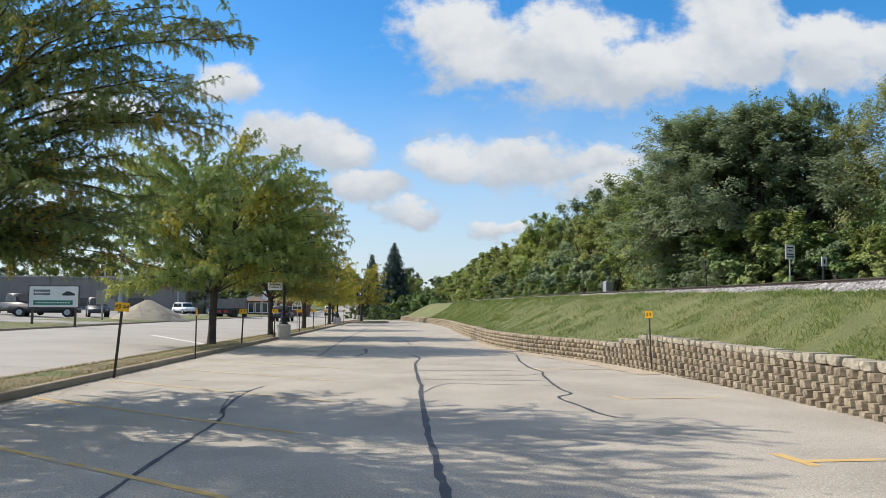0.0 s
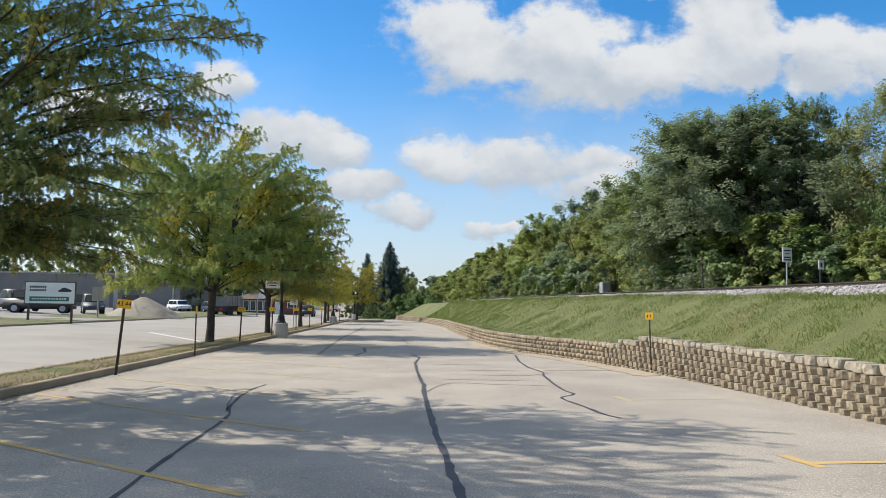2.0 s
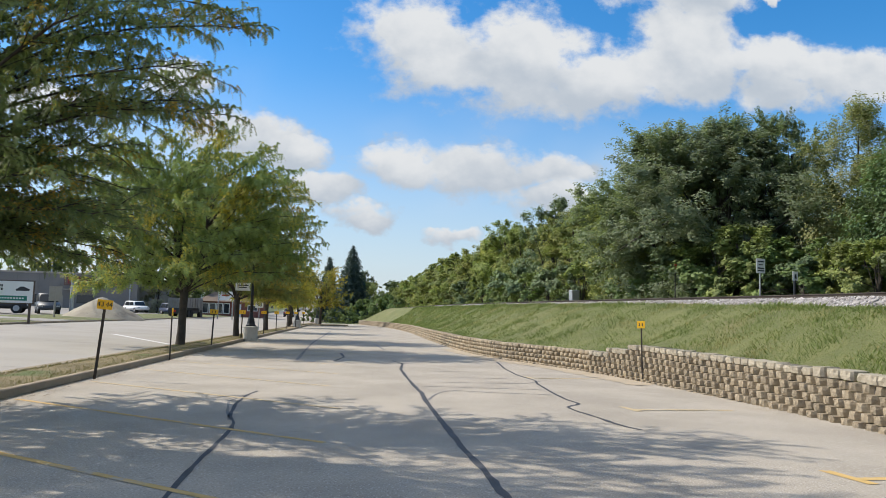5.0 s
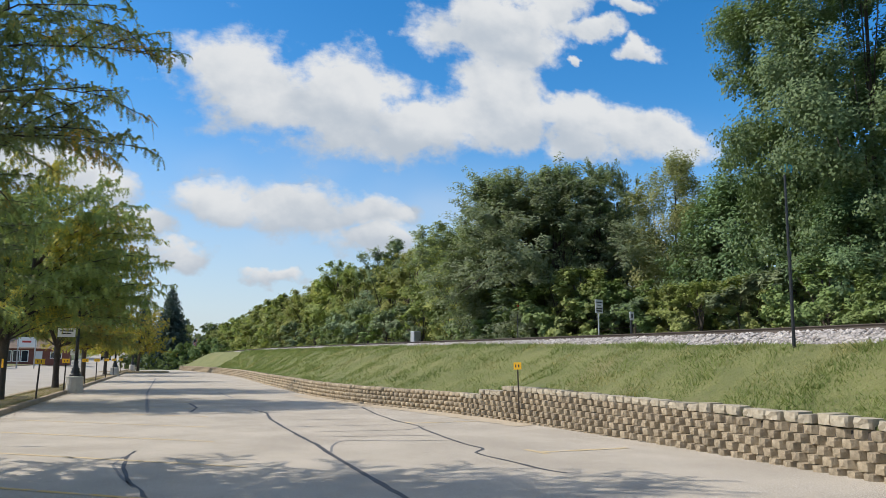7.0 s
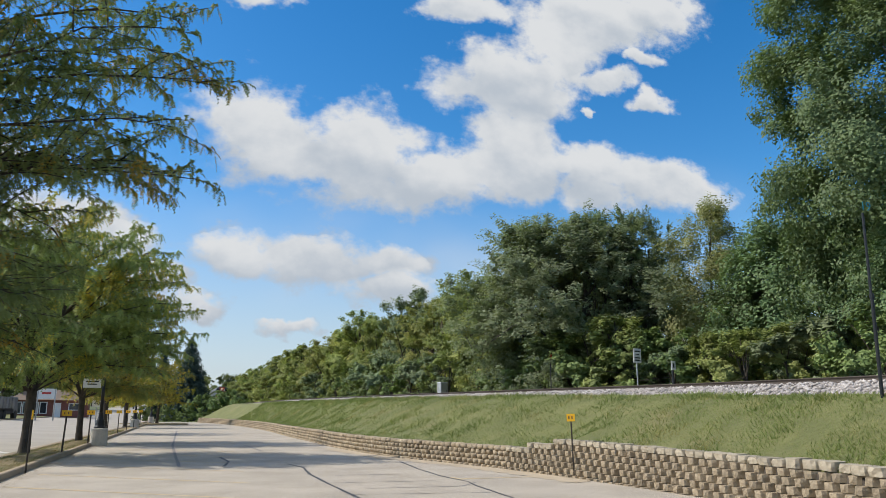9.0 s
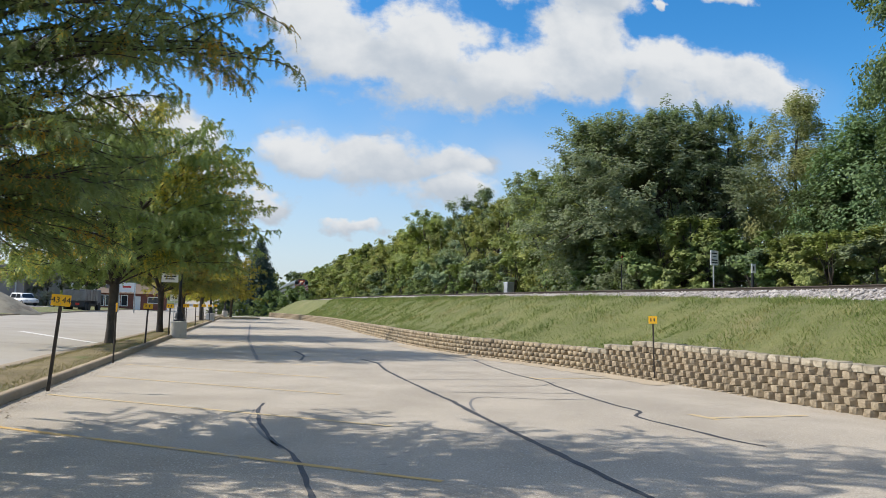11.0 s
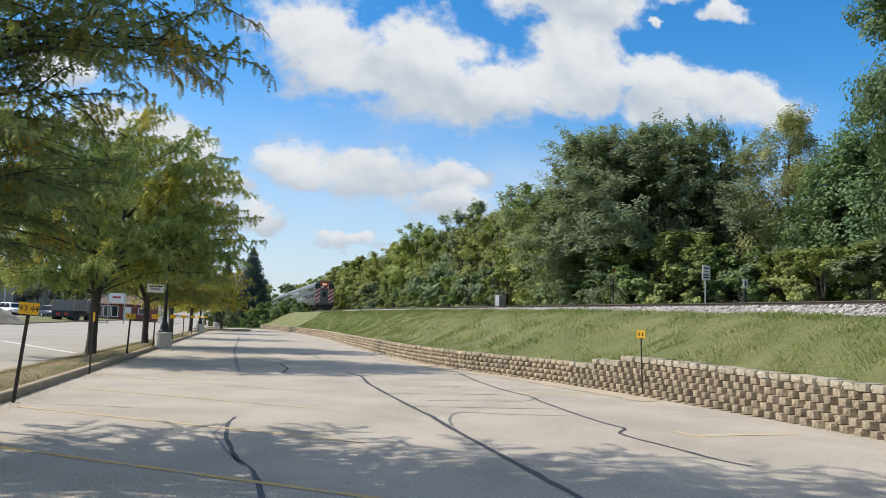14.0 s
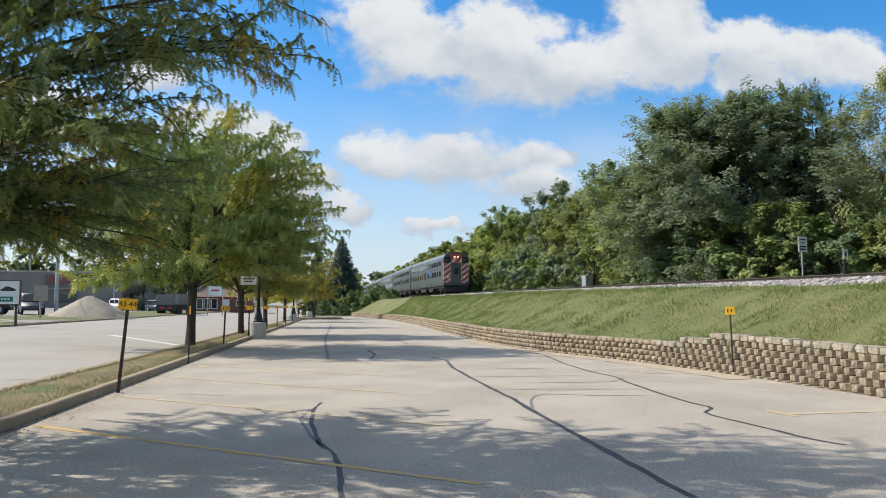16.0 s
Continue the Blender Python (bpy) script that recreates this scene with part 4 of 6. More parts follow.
def build_markings():
    strip("silt_drift", [(float(wall_x(y)) - 0.42, float(y)) for y in np.arange(19.0, 38.0, 1.5)], 0.8, SILT, z=0.0085, rough=0.12, label="sandy silt washed along the foot of the wall", category="silt")
    tarred = "black tar sealing a crack in the asphalt"
    strip("crack_seal", [(-0.75, 27.0), (-0.44, 25.4), (-0.56, 22.7), (-0.42, 18.6), (-0.28, 15.9), (-0.26, 13.85), (-0.2, 12.4), (-0.16, 11.2), (-0.12, 9.8), (-0.06, 8.6), (0.0, 7.4), (0.06, 6.2), (0.1, 4.0), (0.2, 1.0)], 0.085, TAR, label=tarred, category="crack seal")
    strip("crack_seal", [(-3.58, 15.8), (-3.66, 15.0), (-3.6, 13.6), (-3.4, 12.0), (-3.2, 11.3), (-3.1, 10.4), (-3.06, 9.4), (-3.02, 8.3), (-2.95, 7.2), (-2.87, 6.2), (-2.8, 4.0)], 0.056, TAR, label=tarred, category="crack seal")
    strip("crack_seal", [(-3.70, 15.0), (-3.78, 13.9), (-3.55, 12.6), (-3.3, 11.5)], 0.04, TAR_OLD, label="thin dark crack beside a sealed one", category="crack seal")
    strip("crack_seal", [(-5.7, 69.6), (-4.78, 41.0), (-4.25, 31.3), (-3.95, 26.2)], 0.11, TAR_OLD, label="dull tar line sealing a long crack", category="crack seal")
    strip("crack_seal", [(3.0, 27.4), (2.72, 23.8), (2.68, 21.4), (2.85, 19.8), (2.69, 18.7), (2.59, 16.7), (2.57, 15.3), (2.66, 14.45), (2.3, 14.05), (2.26, 13.6), (2.42, 12.8), (2.5, 12.0), (2.56, 11.55), (2.72, 11.2)], 0.065, TAR, label=tarred, category="crack seal")
    for line in ([(0.03, 22.3), (1.8, 22.3)], [(-0.48, 20.15), (2.16, 20.17)], [(0.15, 18.67), (2.35, 18.69), (2.95, 19.53)], [(-0.34, 17.52), (2.55, 17.23)], [(-0.21, 14.64), (-0.07, 15.55), (0.18, 16.34), (0.43, 16.67), (1.26, 16.32), (2.65, 16.1)]):
        strip("crack", line, 0.05, TAR_OLD, label="thin grey crack across the asphalt", category="crack")
    strip("crack_seal", [(-2.75, 31.2), (-2.5, 28.5), (-2.68, 26.3)], 0.10, TAR, label=tarred, category="crack seal")
    strip("crack_seal", [(-1.46, 40.8), (-1.02, 35.2)], 0.10, TAR_OLD, label=tarred, category="crack seal")
    # slanting bays, 2.85 m apart
    faded = "faded yellow line of a slanting parking bay"
    for k, y in enumerate((3.2, 6.75, 10.2, 13.65, 17.1, 20.75, 24.2, 27.8, 31.3, 34.9, 38.5)):
        reach = 5.4 if k < 5 else 5.0
        strip("parking_line", [(-7.2 - 0.02 * k, y), (-7.2 + reach, y - reach * 0.735)], 0.10, PAINT if k < 4 else PAINT_FAINT, z=0.005, rough=0.06, label=faded, category="parking line")
    yellow = "worn yellow corner mark of a parking bay"
    for x, y in ((3.9, 7.75), (3.45, 13.6), (2.9, 20.4)):
        corner = PAINT if y < 10 else PAINT_FAINT
        strip("parking_line", [(x - 0.1, y + 0.55), (x + 0.02, y - 0.15)], 0.13, corner, z=0.005, rough=0.05, label=yellow, category="parking line")
        strip("parking_line", [(x + 0.0, y + 0.1), (x + 1.9, y + 0.28)], 0.13, corner, z=0.006, rough=0.05, label=yellow, category="parking line")
    ob = strip("road_line", [(-14.9, 40.9), (-10.2, 34.2)], 0.3, PAINT_WHITE, z=0.0, rough=0.02, label="white line across the concrete road", category="road line")
    for v in ob.data.vertices:
        v.co.z = float(left_z(v.co.x)) + 0.016
    for y in range(20, 148, 12):
        ob = strip("road_joint", [(float(road_x(y)) - 0.1, y), (float(road_far_x(y)) + 0.1, y)], 0.05, TAR_OLD, z=0.0, rough=0.1, label="tarred joint between road slabs", category="road joint")
        for v in ob.data.vertices:
            v.co.z = float(left_z(v.co.x)) + 0.014


build_markings()


def blades(name, x, y, z, tall, mat, label, seed):
    rng = np.random.default_rng(seed)
    n = len(x)
    root = np.stack([x, y, z], 1)
    a = rng.random(n) * 6.283
    wide = np.stack([np.cos(a), np.sin(a), 0 * a], 1) * (tall * 0.13)[:, None]
    lean = rng.normal(size=(n, 3)) * (tall * 0.7)[:, None]
    lean[:, 2] = tall
    v = np.stack([root - wide, root + wide, root + lean], 1).reshape(-1, 3)
    return tagged(raw(name, v, np.arange(3 * n).reshape(-1, 3), mat), label, "grass", "", "stuff")


def build_grass():
    rng = np.random.default_rng(2)
    n = 230000
    y = 4 + 92 * rng.random(n) ** 1.6
    k = rng.random(n)
    w, c = wall_x(y) + 0.3, crest(y)
    s = k * k * (3 - 2 * k)
    z = wall_top(y) - 0.06 + (crest_z(y) - wall_top(y) + 0.06) * (0.55 * k + 0.45 * s) - 0.03
    tuft = np.array([0.5 + noise.noise((float(a) * 0.9, float(b) * 0.9, 1)) for a, b in zip(w + (c - w) * k, y)])
    tall = (0.026 + 0.07 * rng.random(n) ** 1.8) * (1 + y / 90) * (0.6 + 0.7 * np.clip(tuft, 0, 1.2)) * np.where(k > 0.85, 1.3, 1.0)
    blades("bank_grass", w + (c - w) * k, y, z, tall, BLADE, "rough green grass with dry stalks on the bank", 3)
    n = 26000
    y = 6 + 60 * rng.random(n) ** 1.5
    k = rng.random(n)
    a, b = kerb_x(y) - 0.19, road_x(y) + 0.5
    blades("verge_grass", a + (b - a) * k, y, 0.13 + 0 * y, 0.03 + 0.05 * rng.random(n), DRY_BLADE, "short dry yellow grass on the verge", 5)
    # dead leaves and grit in the gutter at the kerb
    n = 1800
    y = 9 + 40 * rng.random(n) ** 1.4
    x = kerb_x(y) + 0.02 + 0.5 * rng.random(n) ** 2.5
    v, f = leaf_array(rng, np.stack([x, y, 0.012 + 0 * x], 1), np.tile([0, 0, 1.0], (n, 1)), 0.05, 0.03, up=2.0, wild=0.3)
    tagged(raw("leaf_litter", v, f, LITTER), "dry brown leaves lying along the kerb", "leaf litter", "", "stuff")


BLADE = leaf_material("grass_blades", (0.115, 0.152, 0.042), (0.305, 0.335, 0.12), (0.38, 0.33, 0.15), 0.57, 0.6, through=0.34)
DRY_BLADE = leaf_material("dry_grass_blades", (0.18, 0.135, 0.062), (0.35, 0.27, 0.135), (0.18, 0.18, 0.06), 0.64, 0.5, through=0.2)
LITTER = leaf_material("dead_leaves", (0.06, 0.04, 0.02), (0.20, 0.13, 0.06), None, through=0.1)
build_grass()


# ---- small materials ----
YELLOW = material("yellow_plate", (0.92, 0.47, 0.015), (0.98, 0.55, 0.02), 6.0, 0.5, 0, 0.05, 40.0)
STEEL_DARK = material("brown_steel_post", (0.035, 0.028, 0.022), (0.075, 0.06, 0.048), 4.0, 0.6, 0.3, 0.2, 40.0)
BLACK_IRON = material("black_lamp_iron", (0.012, 0.013, 0.014), (0.03, 0.032, 0.034), 4.0, 0.45, 0.3, 0.15, 40.0)
WHITE = material("white_panel", (0.70, 0.70, 0.68), (0.80, 0.80, 0.78), 2.0, 0.5, 0, 0.05, 30.0)
INK = material("dark_lettering", (0.02, 0.02, 0.022), (0.04, 0.04, 0.045), 3.0, 0.6, 0, 0.0, 30.0)
GREY_METAL = material("galvanised_steel", (0.34, 0.35, 0.36), (0.48, 0.49, 0.50), 3.0, 0.5, 0.6, 0.1, 30.0)
CONCRETE = material("cast_concrete", (0.42, 0.38, 0.32), (0.56, 0.52, 0.45), 2.0, 0.9, 0, 0.4, 25.0, (0.3, 0.27, 0.23), 1.5, 0.6)
GREEN_SIGN = material("green_sign_panel", (0.015, 0.16, 0.11), (0.02, 0.2, 0.14), 3.0, 0.5, 0, 0.0, 30.0)
RED_PAINT = material("red_paint", (0.42, 0.03, 0.02), (0.52, 0.045, 0.03), 3.0, 0.5, 0, 0.05, 30.0)
TAIL_RED = material("red_lens", (0.5, 0.02, 0.02), (0.6, 0.03, 0.02), 3.0, 0.3, 0, 0.0, 30.0)
GLASS = glass_material("dark_glass")
TYRE = material("tyre_rubber", (0.015, 0.015, 0.015), (0.03, 0.03, 0.03), 5.0, 0.85, 0, 0.2, 30.0)


def lettering(text, size, mat, parent, m):
    """Raised writing as a mesh part."""
    curve = bpy.data.curves.new("lettering", "FONT")
    curve.body, curve.size, curve.align_x, curve.align_y, curve.extrude = text, size, "CENTER", "CENTER", 0.002
    holder = new("lettering", curve)
    me = bpy.data.meshes.new_from_object(holder)
    bpy.data.objects.remove(holder)
    bpy.data.curves.remove(curve)
    me.materials.clear()
    me.materials.append(mat)
    ob = new("lettering", me)
    ob.parent, ob.matrix_basis = parent, m
    return ob


STAND = pose(0, 0, 0, 90, 0, 0)


def stall_post(label, height, wide, tall, numbers, lean=(0, 0), turn=0, at=(0, 0, 0), thin=1.0):
    ob = thing("parking_post", label, "sign post", "numbered parking posts", pose(*at, lean[0], lean[1], turn))
    bm = bmesh.new()
    # a U-shaped channel post with holes' flanges
    q = thin
    box(bm, -0.020 * q, -0.006, -0.2, 0.020 * q, 0.006, height - 0.02)
    box(bm, -0.030 * q, 0.006, -0.2, -0.018 * q, 0.022, height - 0.02)
    box(bm, 0.018 * q, 0.006, -0.2, 0.030 * q, 0.022, height - 0.02)
    part("post", bm, STEEL_DARK, ob)
    plate = part("plate", box(bmesh.new(), -wide / 2, -0.016, height - tall, wide / 2, -0.008, height, 0.003), YELLOW, ob, "yellow number plate")
    if numbers:
        for text, x in zip(numbers, (-wide * 0.27, wide * 0.27)):
            lettering(text, tall * 0.72, INK, plate, Matrix.Translation((x, -0.018, height - tall / 2)) @ STAND)
    else:
        for x in (-wide * 0.22, wide * 0.16) if wide > 0.1 else ():
            part("writing_bar", bars(bmesh.new(), [(x - 0.014, height - tall * 0.7, x + 0.014, height - tall * 0.3)]), INK, plate, m=Matrix.Translation((0, -0.0165, 0)))
    for z in (height - tall * 0.2, height - tall * 0.8):
        part("bolt", rod(bmesh.new(), (0, -0.02, z), (0, -0.012, z), 0.008, sides=6), GREY_METAL, ob)
    return ob


def build_posts():
    tall = "leaning steel post with a yellow stall number plate at the kerb"
    stall_post(tall, 1.76, 0.33, 0.21, ("43", "44"), (0, 4.5), 6, (-7.43, 17.62, 0.0))
    stall_post("thin steel post with its narrow yellow plate seen edge on", 1.62, 0.05, 0.24, None, (0, 0), 50, (-7.72, 24.75, 0.0), 0.7)
    for y, turn, lean in ((32.8, 4, 2), (40.9, -3, 1), (50.5, 5, -1), (58.0, 0, 0), (66.5, 3, 1), (75.5, -4, 0), (86.0, 2, 0)):
        stall_post("steel post with a small yellow stall number plate at the kerb", 1.62, 0.34, 0.2, None, (0, lean), turn, (float(kerb_x(y)) - 0.12, y, 0.0))
    stall_post("thin dark post with a square yellow plate before the block wall", 1.60, 0.21, 0.19, None, (0, -1.5), -32, (5.79, 20.08, 0.0), 0.6)


build_posts()


def bar_parts(rows_of, mat, parent, m):
    """Bars that stand for writing, each a part."""
    for row in rows_of:
        part("writing_bar", bars(bmesh.new(), [row]), mat, parent, m=m)


def street_lamp(x, y, sign):
    ob = thing("street_lamp", "black iron street lamp on a round concrete footing", "street lamp", "street lamps", pose(x, y, 0))
    part("footing", lathe(bmesh.new(), [(0.36, -0.1), (0.38, 0.0), (0.38, 0.74), (0.36, 0.78), (0.30, 0.80)], 20), CONCRETE, ob, "pale concrete footing")
    part("base", lathe(bmesh.new(), [(0.26, 0.80), (0.26, 0.86), (0.20, 0.90), (0.22, 0.98), (0.17, 1.08), (0.19, 1.14), (0.12, 1.24), (0.10, 1.42), (0.12, 1.46), (0.085, 1.52)], 14), BLACK_IRON, ob, smooth=True)
    part("pole", lathe(bmesh.new(), [(0.085, 1.50), (0.075, 2.4), (0.09, 2.44), (0.07, 2.5), (0.055, 4.3), (0.08, 4.36), (0.05, 4.42)], 12), BLACK_IRON, ob, smooth=True)
    part("lantern", lathe(bmesh.new(), [(0.10, 4.42), (0.16, 4.5), (0.21, 4.9), (0.22, 4.95)], 12), WHITE, ob, "frosted lantern globe", True)
    part("lantern_cap", lathe(bmesh.new(), [(0.25, 4.95), (0.20, 5.05), (0.07, 5.2), (0.02, 5.32)], 12), BLACK_IRON, ob)
    if sign:
        arm = part("sign_arm", rod(bmesh.new(), (0, 0, 3.12), (-0.95, 0, 3.12), 0.018, sides=8), BLACK_IRON, ob)
        panel = part("sign_panel", box(bmesh.new(), -0.90, -0.012, 2.66, -0.12, 0.012, 3.08, 0.004), WHITE, ob, "white hanging sign panel")
        bar_parts([(-0.80, 2.92, -0.22, 2.98), (-0.72, 2.80, -0.30, 2.85)], INK, panel, Matrix.Translation((0, -0.013, 0)))
    return ob


street_lamp(-8.1, 41.6, True)
street_lamp(-9.75, 79.0, False)
street_lamp(-10.6, 112.0, False)


def roadside_sign(name, label, at, posts, post_r, height, panel, bars_rows, text=None, turn=0, post_mat=None, back=None):
    """A sign on one or two posts; panel: half width, bottom, top."""
    ob = thing(name, label, "sign", "", pose(*at, 0, 0, turn))
    for x in posts:
        part("post", rod(bmesh.new(), (x, 0.02, -0.3), (x, 0.02, height), post_r, sides=8), post_mat or GREY_METAL, ob)
    half, z0, z1 = panel
    plate = part("panel", box(bmesh.new(), -half, -0.035, z0, half, -0.012, z1, 0.006), back or WHITE, ob)
    if bars_rows:
        bar_parts(bars_rows, INK, plate, Matrix.Translation((0, -0.036, 0)))
    if text:
        lettering(text[0], text[1], INK, plate, Matrix.Translation((0, -0.038, text[2])) @ STAND)
    return ob, plate


roadside_sign("speed_sign", "white speed limit sign on a steel post by the road", (-11.0, 62.5, 0.1), (0,), 0.03, 2.55, (0.31, 1.75, 2.55), [(-0.2, 2.4, 0.2, 2.47), (-0.18, 2.27, 0.18, 2.34)], ("40", 0.42, 2.0))
sign_at = lambda k, y: (-2.63 + k * (y - 0.55), y)
sx, sy = sign_at(0.558, 35.5)
roadside_sign("trackside_sign", "white notice on a steel post behind the rails", (sx, sy, 2.1), (0,), 0.035, 2.62, (0.30, 1.95, 2.65), [(-0.2, 2.48, 0.2, 2.54), (-0.14, 2.34, 0.14, 2.38), (-0.22, 2.16, 0.22, 2.22), (-0.22, 2.04, 0.22, 2.10)], None, 22)
sx, sy = sign_at(0.6122, 32.5)
roadside_sign("mile_marker", "small white marker on a short dark post by the rails", (sx, sy, 2.1), (0,), 0.06, 1.5, (0.17, 1.45, 1.86), [(-0.06, 1.55, 0.06, 1.75)], None, 25, BLACK_IRON)
sx, sy = sign_at(0.4301, 42.3)
ob, plate = roadside_sign("trackside_flag", "small red marker on a thin post by the rails", (sx, sy, 2.1), (0,), 0.03, 2.8, (0.08, 2.5, 2.78), None, None, 20, BLACK_IRON, RED_PAINT)


def build_cabinet():
    sx, sy = sign_at(0.2807, 56.5)
    ob = thing("signal_cabinet", "grey steel signal cabinet beside the railway", "cabinet", "", pose(sx, sy, 2.45, 0, 0, 15))
    part("body", box(bmesh.new(), -0.30, -0.25, -0.3, 0.30, 0.25, 1.25, 0.02), GREY_METAL, ob)
    part("roof", box(bmesh.new(), -0.34, -0.29, 1.25, 0.34, 0.29, 1.32, 0.015, 0.85), GREY_METAL, ob)
    door = part("door", box(bmesh.new(), -0.25, -0.275, 0.12, 0.25, -0.252, 1.17, 0.008), GREY_METAL, ob)
    part("handle", box(bmesh.new(), 0.16, -0.30, 0.62, 0.19, -0.276, 0.75, 0.004), INK, door)


build_cabinet()


def build_whistle_pole():
    ob = thing("tall_pole", "tall thin black pole on the crest of the bank", "pole", "", pose(9.0, 13.4, 1.9, 0, 0.5, 0))
    part("lower_pole", rod(bmesh.new(), (0, 0, -0.3), (0, 0, 2.0), 0.035, 0.033, 10), BLACK_IRON, ob)
    part("upper_pole", rod(bmesh.new(), (-0.012, 0, 1.95), (-0.012, 0, 3.65), 0.026, 0.024, 10), BLACK_IRON, ob)
    part("collar", rod(bmesh.new(), (0, 0, 1.93), (0, 0, 2.03), 0.045, 0.045, 10), BLACK_IRON, ob)
    teal = material("teal_reflector", (0.02, 0.20, 0.26), (0.03, 0.26, 0.32), 4.0, 0.4, 0, 0.0, 20.0)
    lettering("19", 0.26, teal, ob, Matrix.Translation((0.05, -0.03, 3.78)) @ STAND)


build_whistle_pole()


# ---- vehicles ----
def car_paint(name, colour):
    m = material(name, tuple(c * 0.9 for c in colour), colour, 2.0, 0.5, 0.0, 0.0, 30.0)
    m.node_tree.nodes["Principled BSDF"].inputs["Coat Weight"].default_value = 0.15
    return m


def vehicle(name, label, category, paint, length=4.6, width=1.85, height=1.68, nose=0.95, tail=0.25, waist=0.98, wheel=0.35, bed=False):
    """A car along y, its front at -y, wheels on z = 0."""
    ob = thing(name, label, category)
    h, w = length / 2, width / 2
    # side outline of the body, then the glass house above the waist
    low = [(-h, 0.38), (-h + 0.03, 0.72), (-h + 0.16, 0.86), (-h + nose, waist), (h - 0.06, waist), (h, 0.75), (h, 0.38)]
    bm = bmesh.new()

    def hull(outline, wide_low, wide_top, z_top):
        rings = []
        for sgn in (-1, 1):
            rings.append([bm.verts.new((sgn * (wide_low + (wide_top - wide_low) * max(0, min(1, (z - 0.4) / (z_top - 0.4)))), y, z)) for y, z in outline])
        bm.faces.new(rings[0]), bm.faces.new(rings[1][::-1])
        n = len(outline)
        for k in range(n):
            bm.faces.new((rings[0][k], rings[1][k], rings[1][(k + 1) % n], rings[0][(k + 1) % n]))

    hull(low, w, w * 0.97, waist)
    bmesh.ops.bevel(bm, geom=list(bm.edges), offset=0.05, segments=2, affect="EDGES")
    bmesh.ops.recalc_face_normals(bm, faces=bm.faces)
    part("body", bm, paint, ob, smooth=True)
    y0, y1 = -h + nose + 0.05, (h - tail if not bed else h - 2.0)
    bm = bmesh.new()
    hull([(y0, waist - 0.02), (y0 + 0.55, height - 0.03), (y1 - 0.3, height), (y1 - 0.02, waist + 0.35), (y1, waist - 0.02)], w * 0.97, w * 0.80, height)
    bmesh.ops.bevel(bm, geom=list(bm.edges), offset=0.05, segments=2, affect="EDGES")
    bmesh.ops.recalc_face_normals(bm, faces=bm.faces)
    part("cabin", bm, paint, ob, smooth=True)
    mid = (y0 + y1) / 2
    for sgn in (-1, 1):
        for a, b in ((y0 + 0.42, mid - 0.04), (mid + 0.04, y1 - 0.26)):
            bm = bmesh.new()
            t, q = height - 0.14, waist + 0.04
            f = lambda z: sgn * (w * 0.97 + (w * 0.80 - w * 0.97) * (z - 0.4) / (height - 0.4) + 0.012)
            lead = 0.22 if a < mid - 0.1 else 0.0
            bm.faces.new([bm.verts.new(p) for p in ((f(q), a, q), (f(q), b, q), (f(t), b - 0.05, t), (f(t), a + lead, t))])
            part("side_window", bm, GLASS, ob)
    bm = bmesh.new()
    bm.faces.new([bm.verts.new(p) for p in ((-w * 0.82, y0 + 0.03, waist + 0.06), (w * 0.82, y0 + 0.03, waist + 0.06), (w * 0.70, y0 + 0.46, height - 0.14), (-w * 0.70, y0 + 0.46, height - 0.14))])
    part("windscreen", bm, GLASS, ob)
    bm = bmesh.new()
    bm.faces.new([bm.verts.new(p) for p in ((-w * 0.78, y1 + 0.005, waist + 0.33), (w * 0.78, y1 + 0.005, waist + 0.33), (w * 0.68, y1 - 0.20, height - 0.10), (-w * 0.68, y1 - 0.20, height - 0.10))])
    part("rear_window", bm, GLASS, ob)
    for sgn in (-1, 1):
        part("tail_light", box(bmesh.new(), sgn * w * 0.80 - 0.09, h - 0.03, 0.72, sgn * w * 0.80 + 0.09, h + 0.015, 0.98, 0.01), TAIL_RED, ob, "red tail light")
        part("headlight", box(bmesh.new(), sgn * w * 0.74 - 0.14, -h + 0.01, 0.66, sgn * w * 0.74 + 0.14, -h + 0.12, 0.80, 0.01), GREY_METAL, ob)
    part("bumper", box(bmesh.new(), -w * 0.96, h - 0.08, 0.36, w * 0.96, h + 0.05, 0.56, 0.03), TYRE, ob)
    for sx in (-1, 1):
        for wy in (-h + 0.85, h - 0.9):
            bm = rod(bmesh.new(), (sx * (w - 0.22), wy, wheel), (sx * (w + 0.01), wy, wheel), wheel, wheel, 18)
            wh = part("wheel", bm, TYRE, ob)
            part("rim", rod(bmesh.new(), (sx * (w + 0.005), wy, wheel), (sx * (w + 0.022), wy, wheel), wheel * 0.62, wheel * 0.5, 12), GREY_METAL, wh)
    return ob


GREY_DULL = material("dull_grey_steel", (0.17, 0.16, 0.15), (0.27, 0.26, 0.25), 2.0, 0.7, 0.3, 0.1, 20.0)


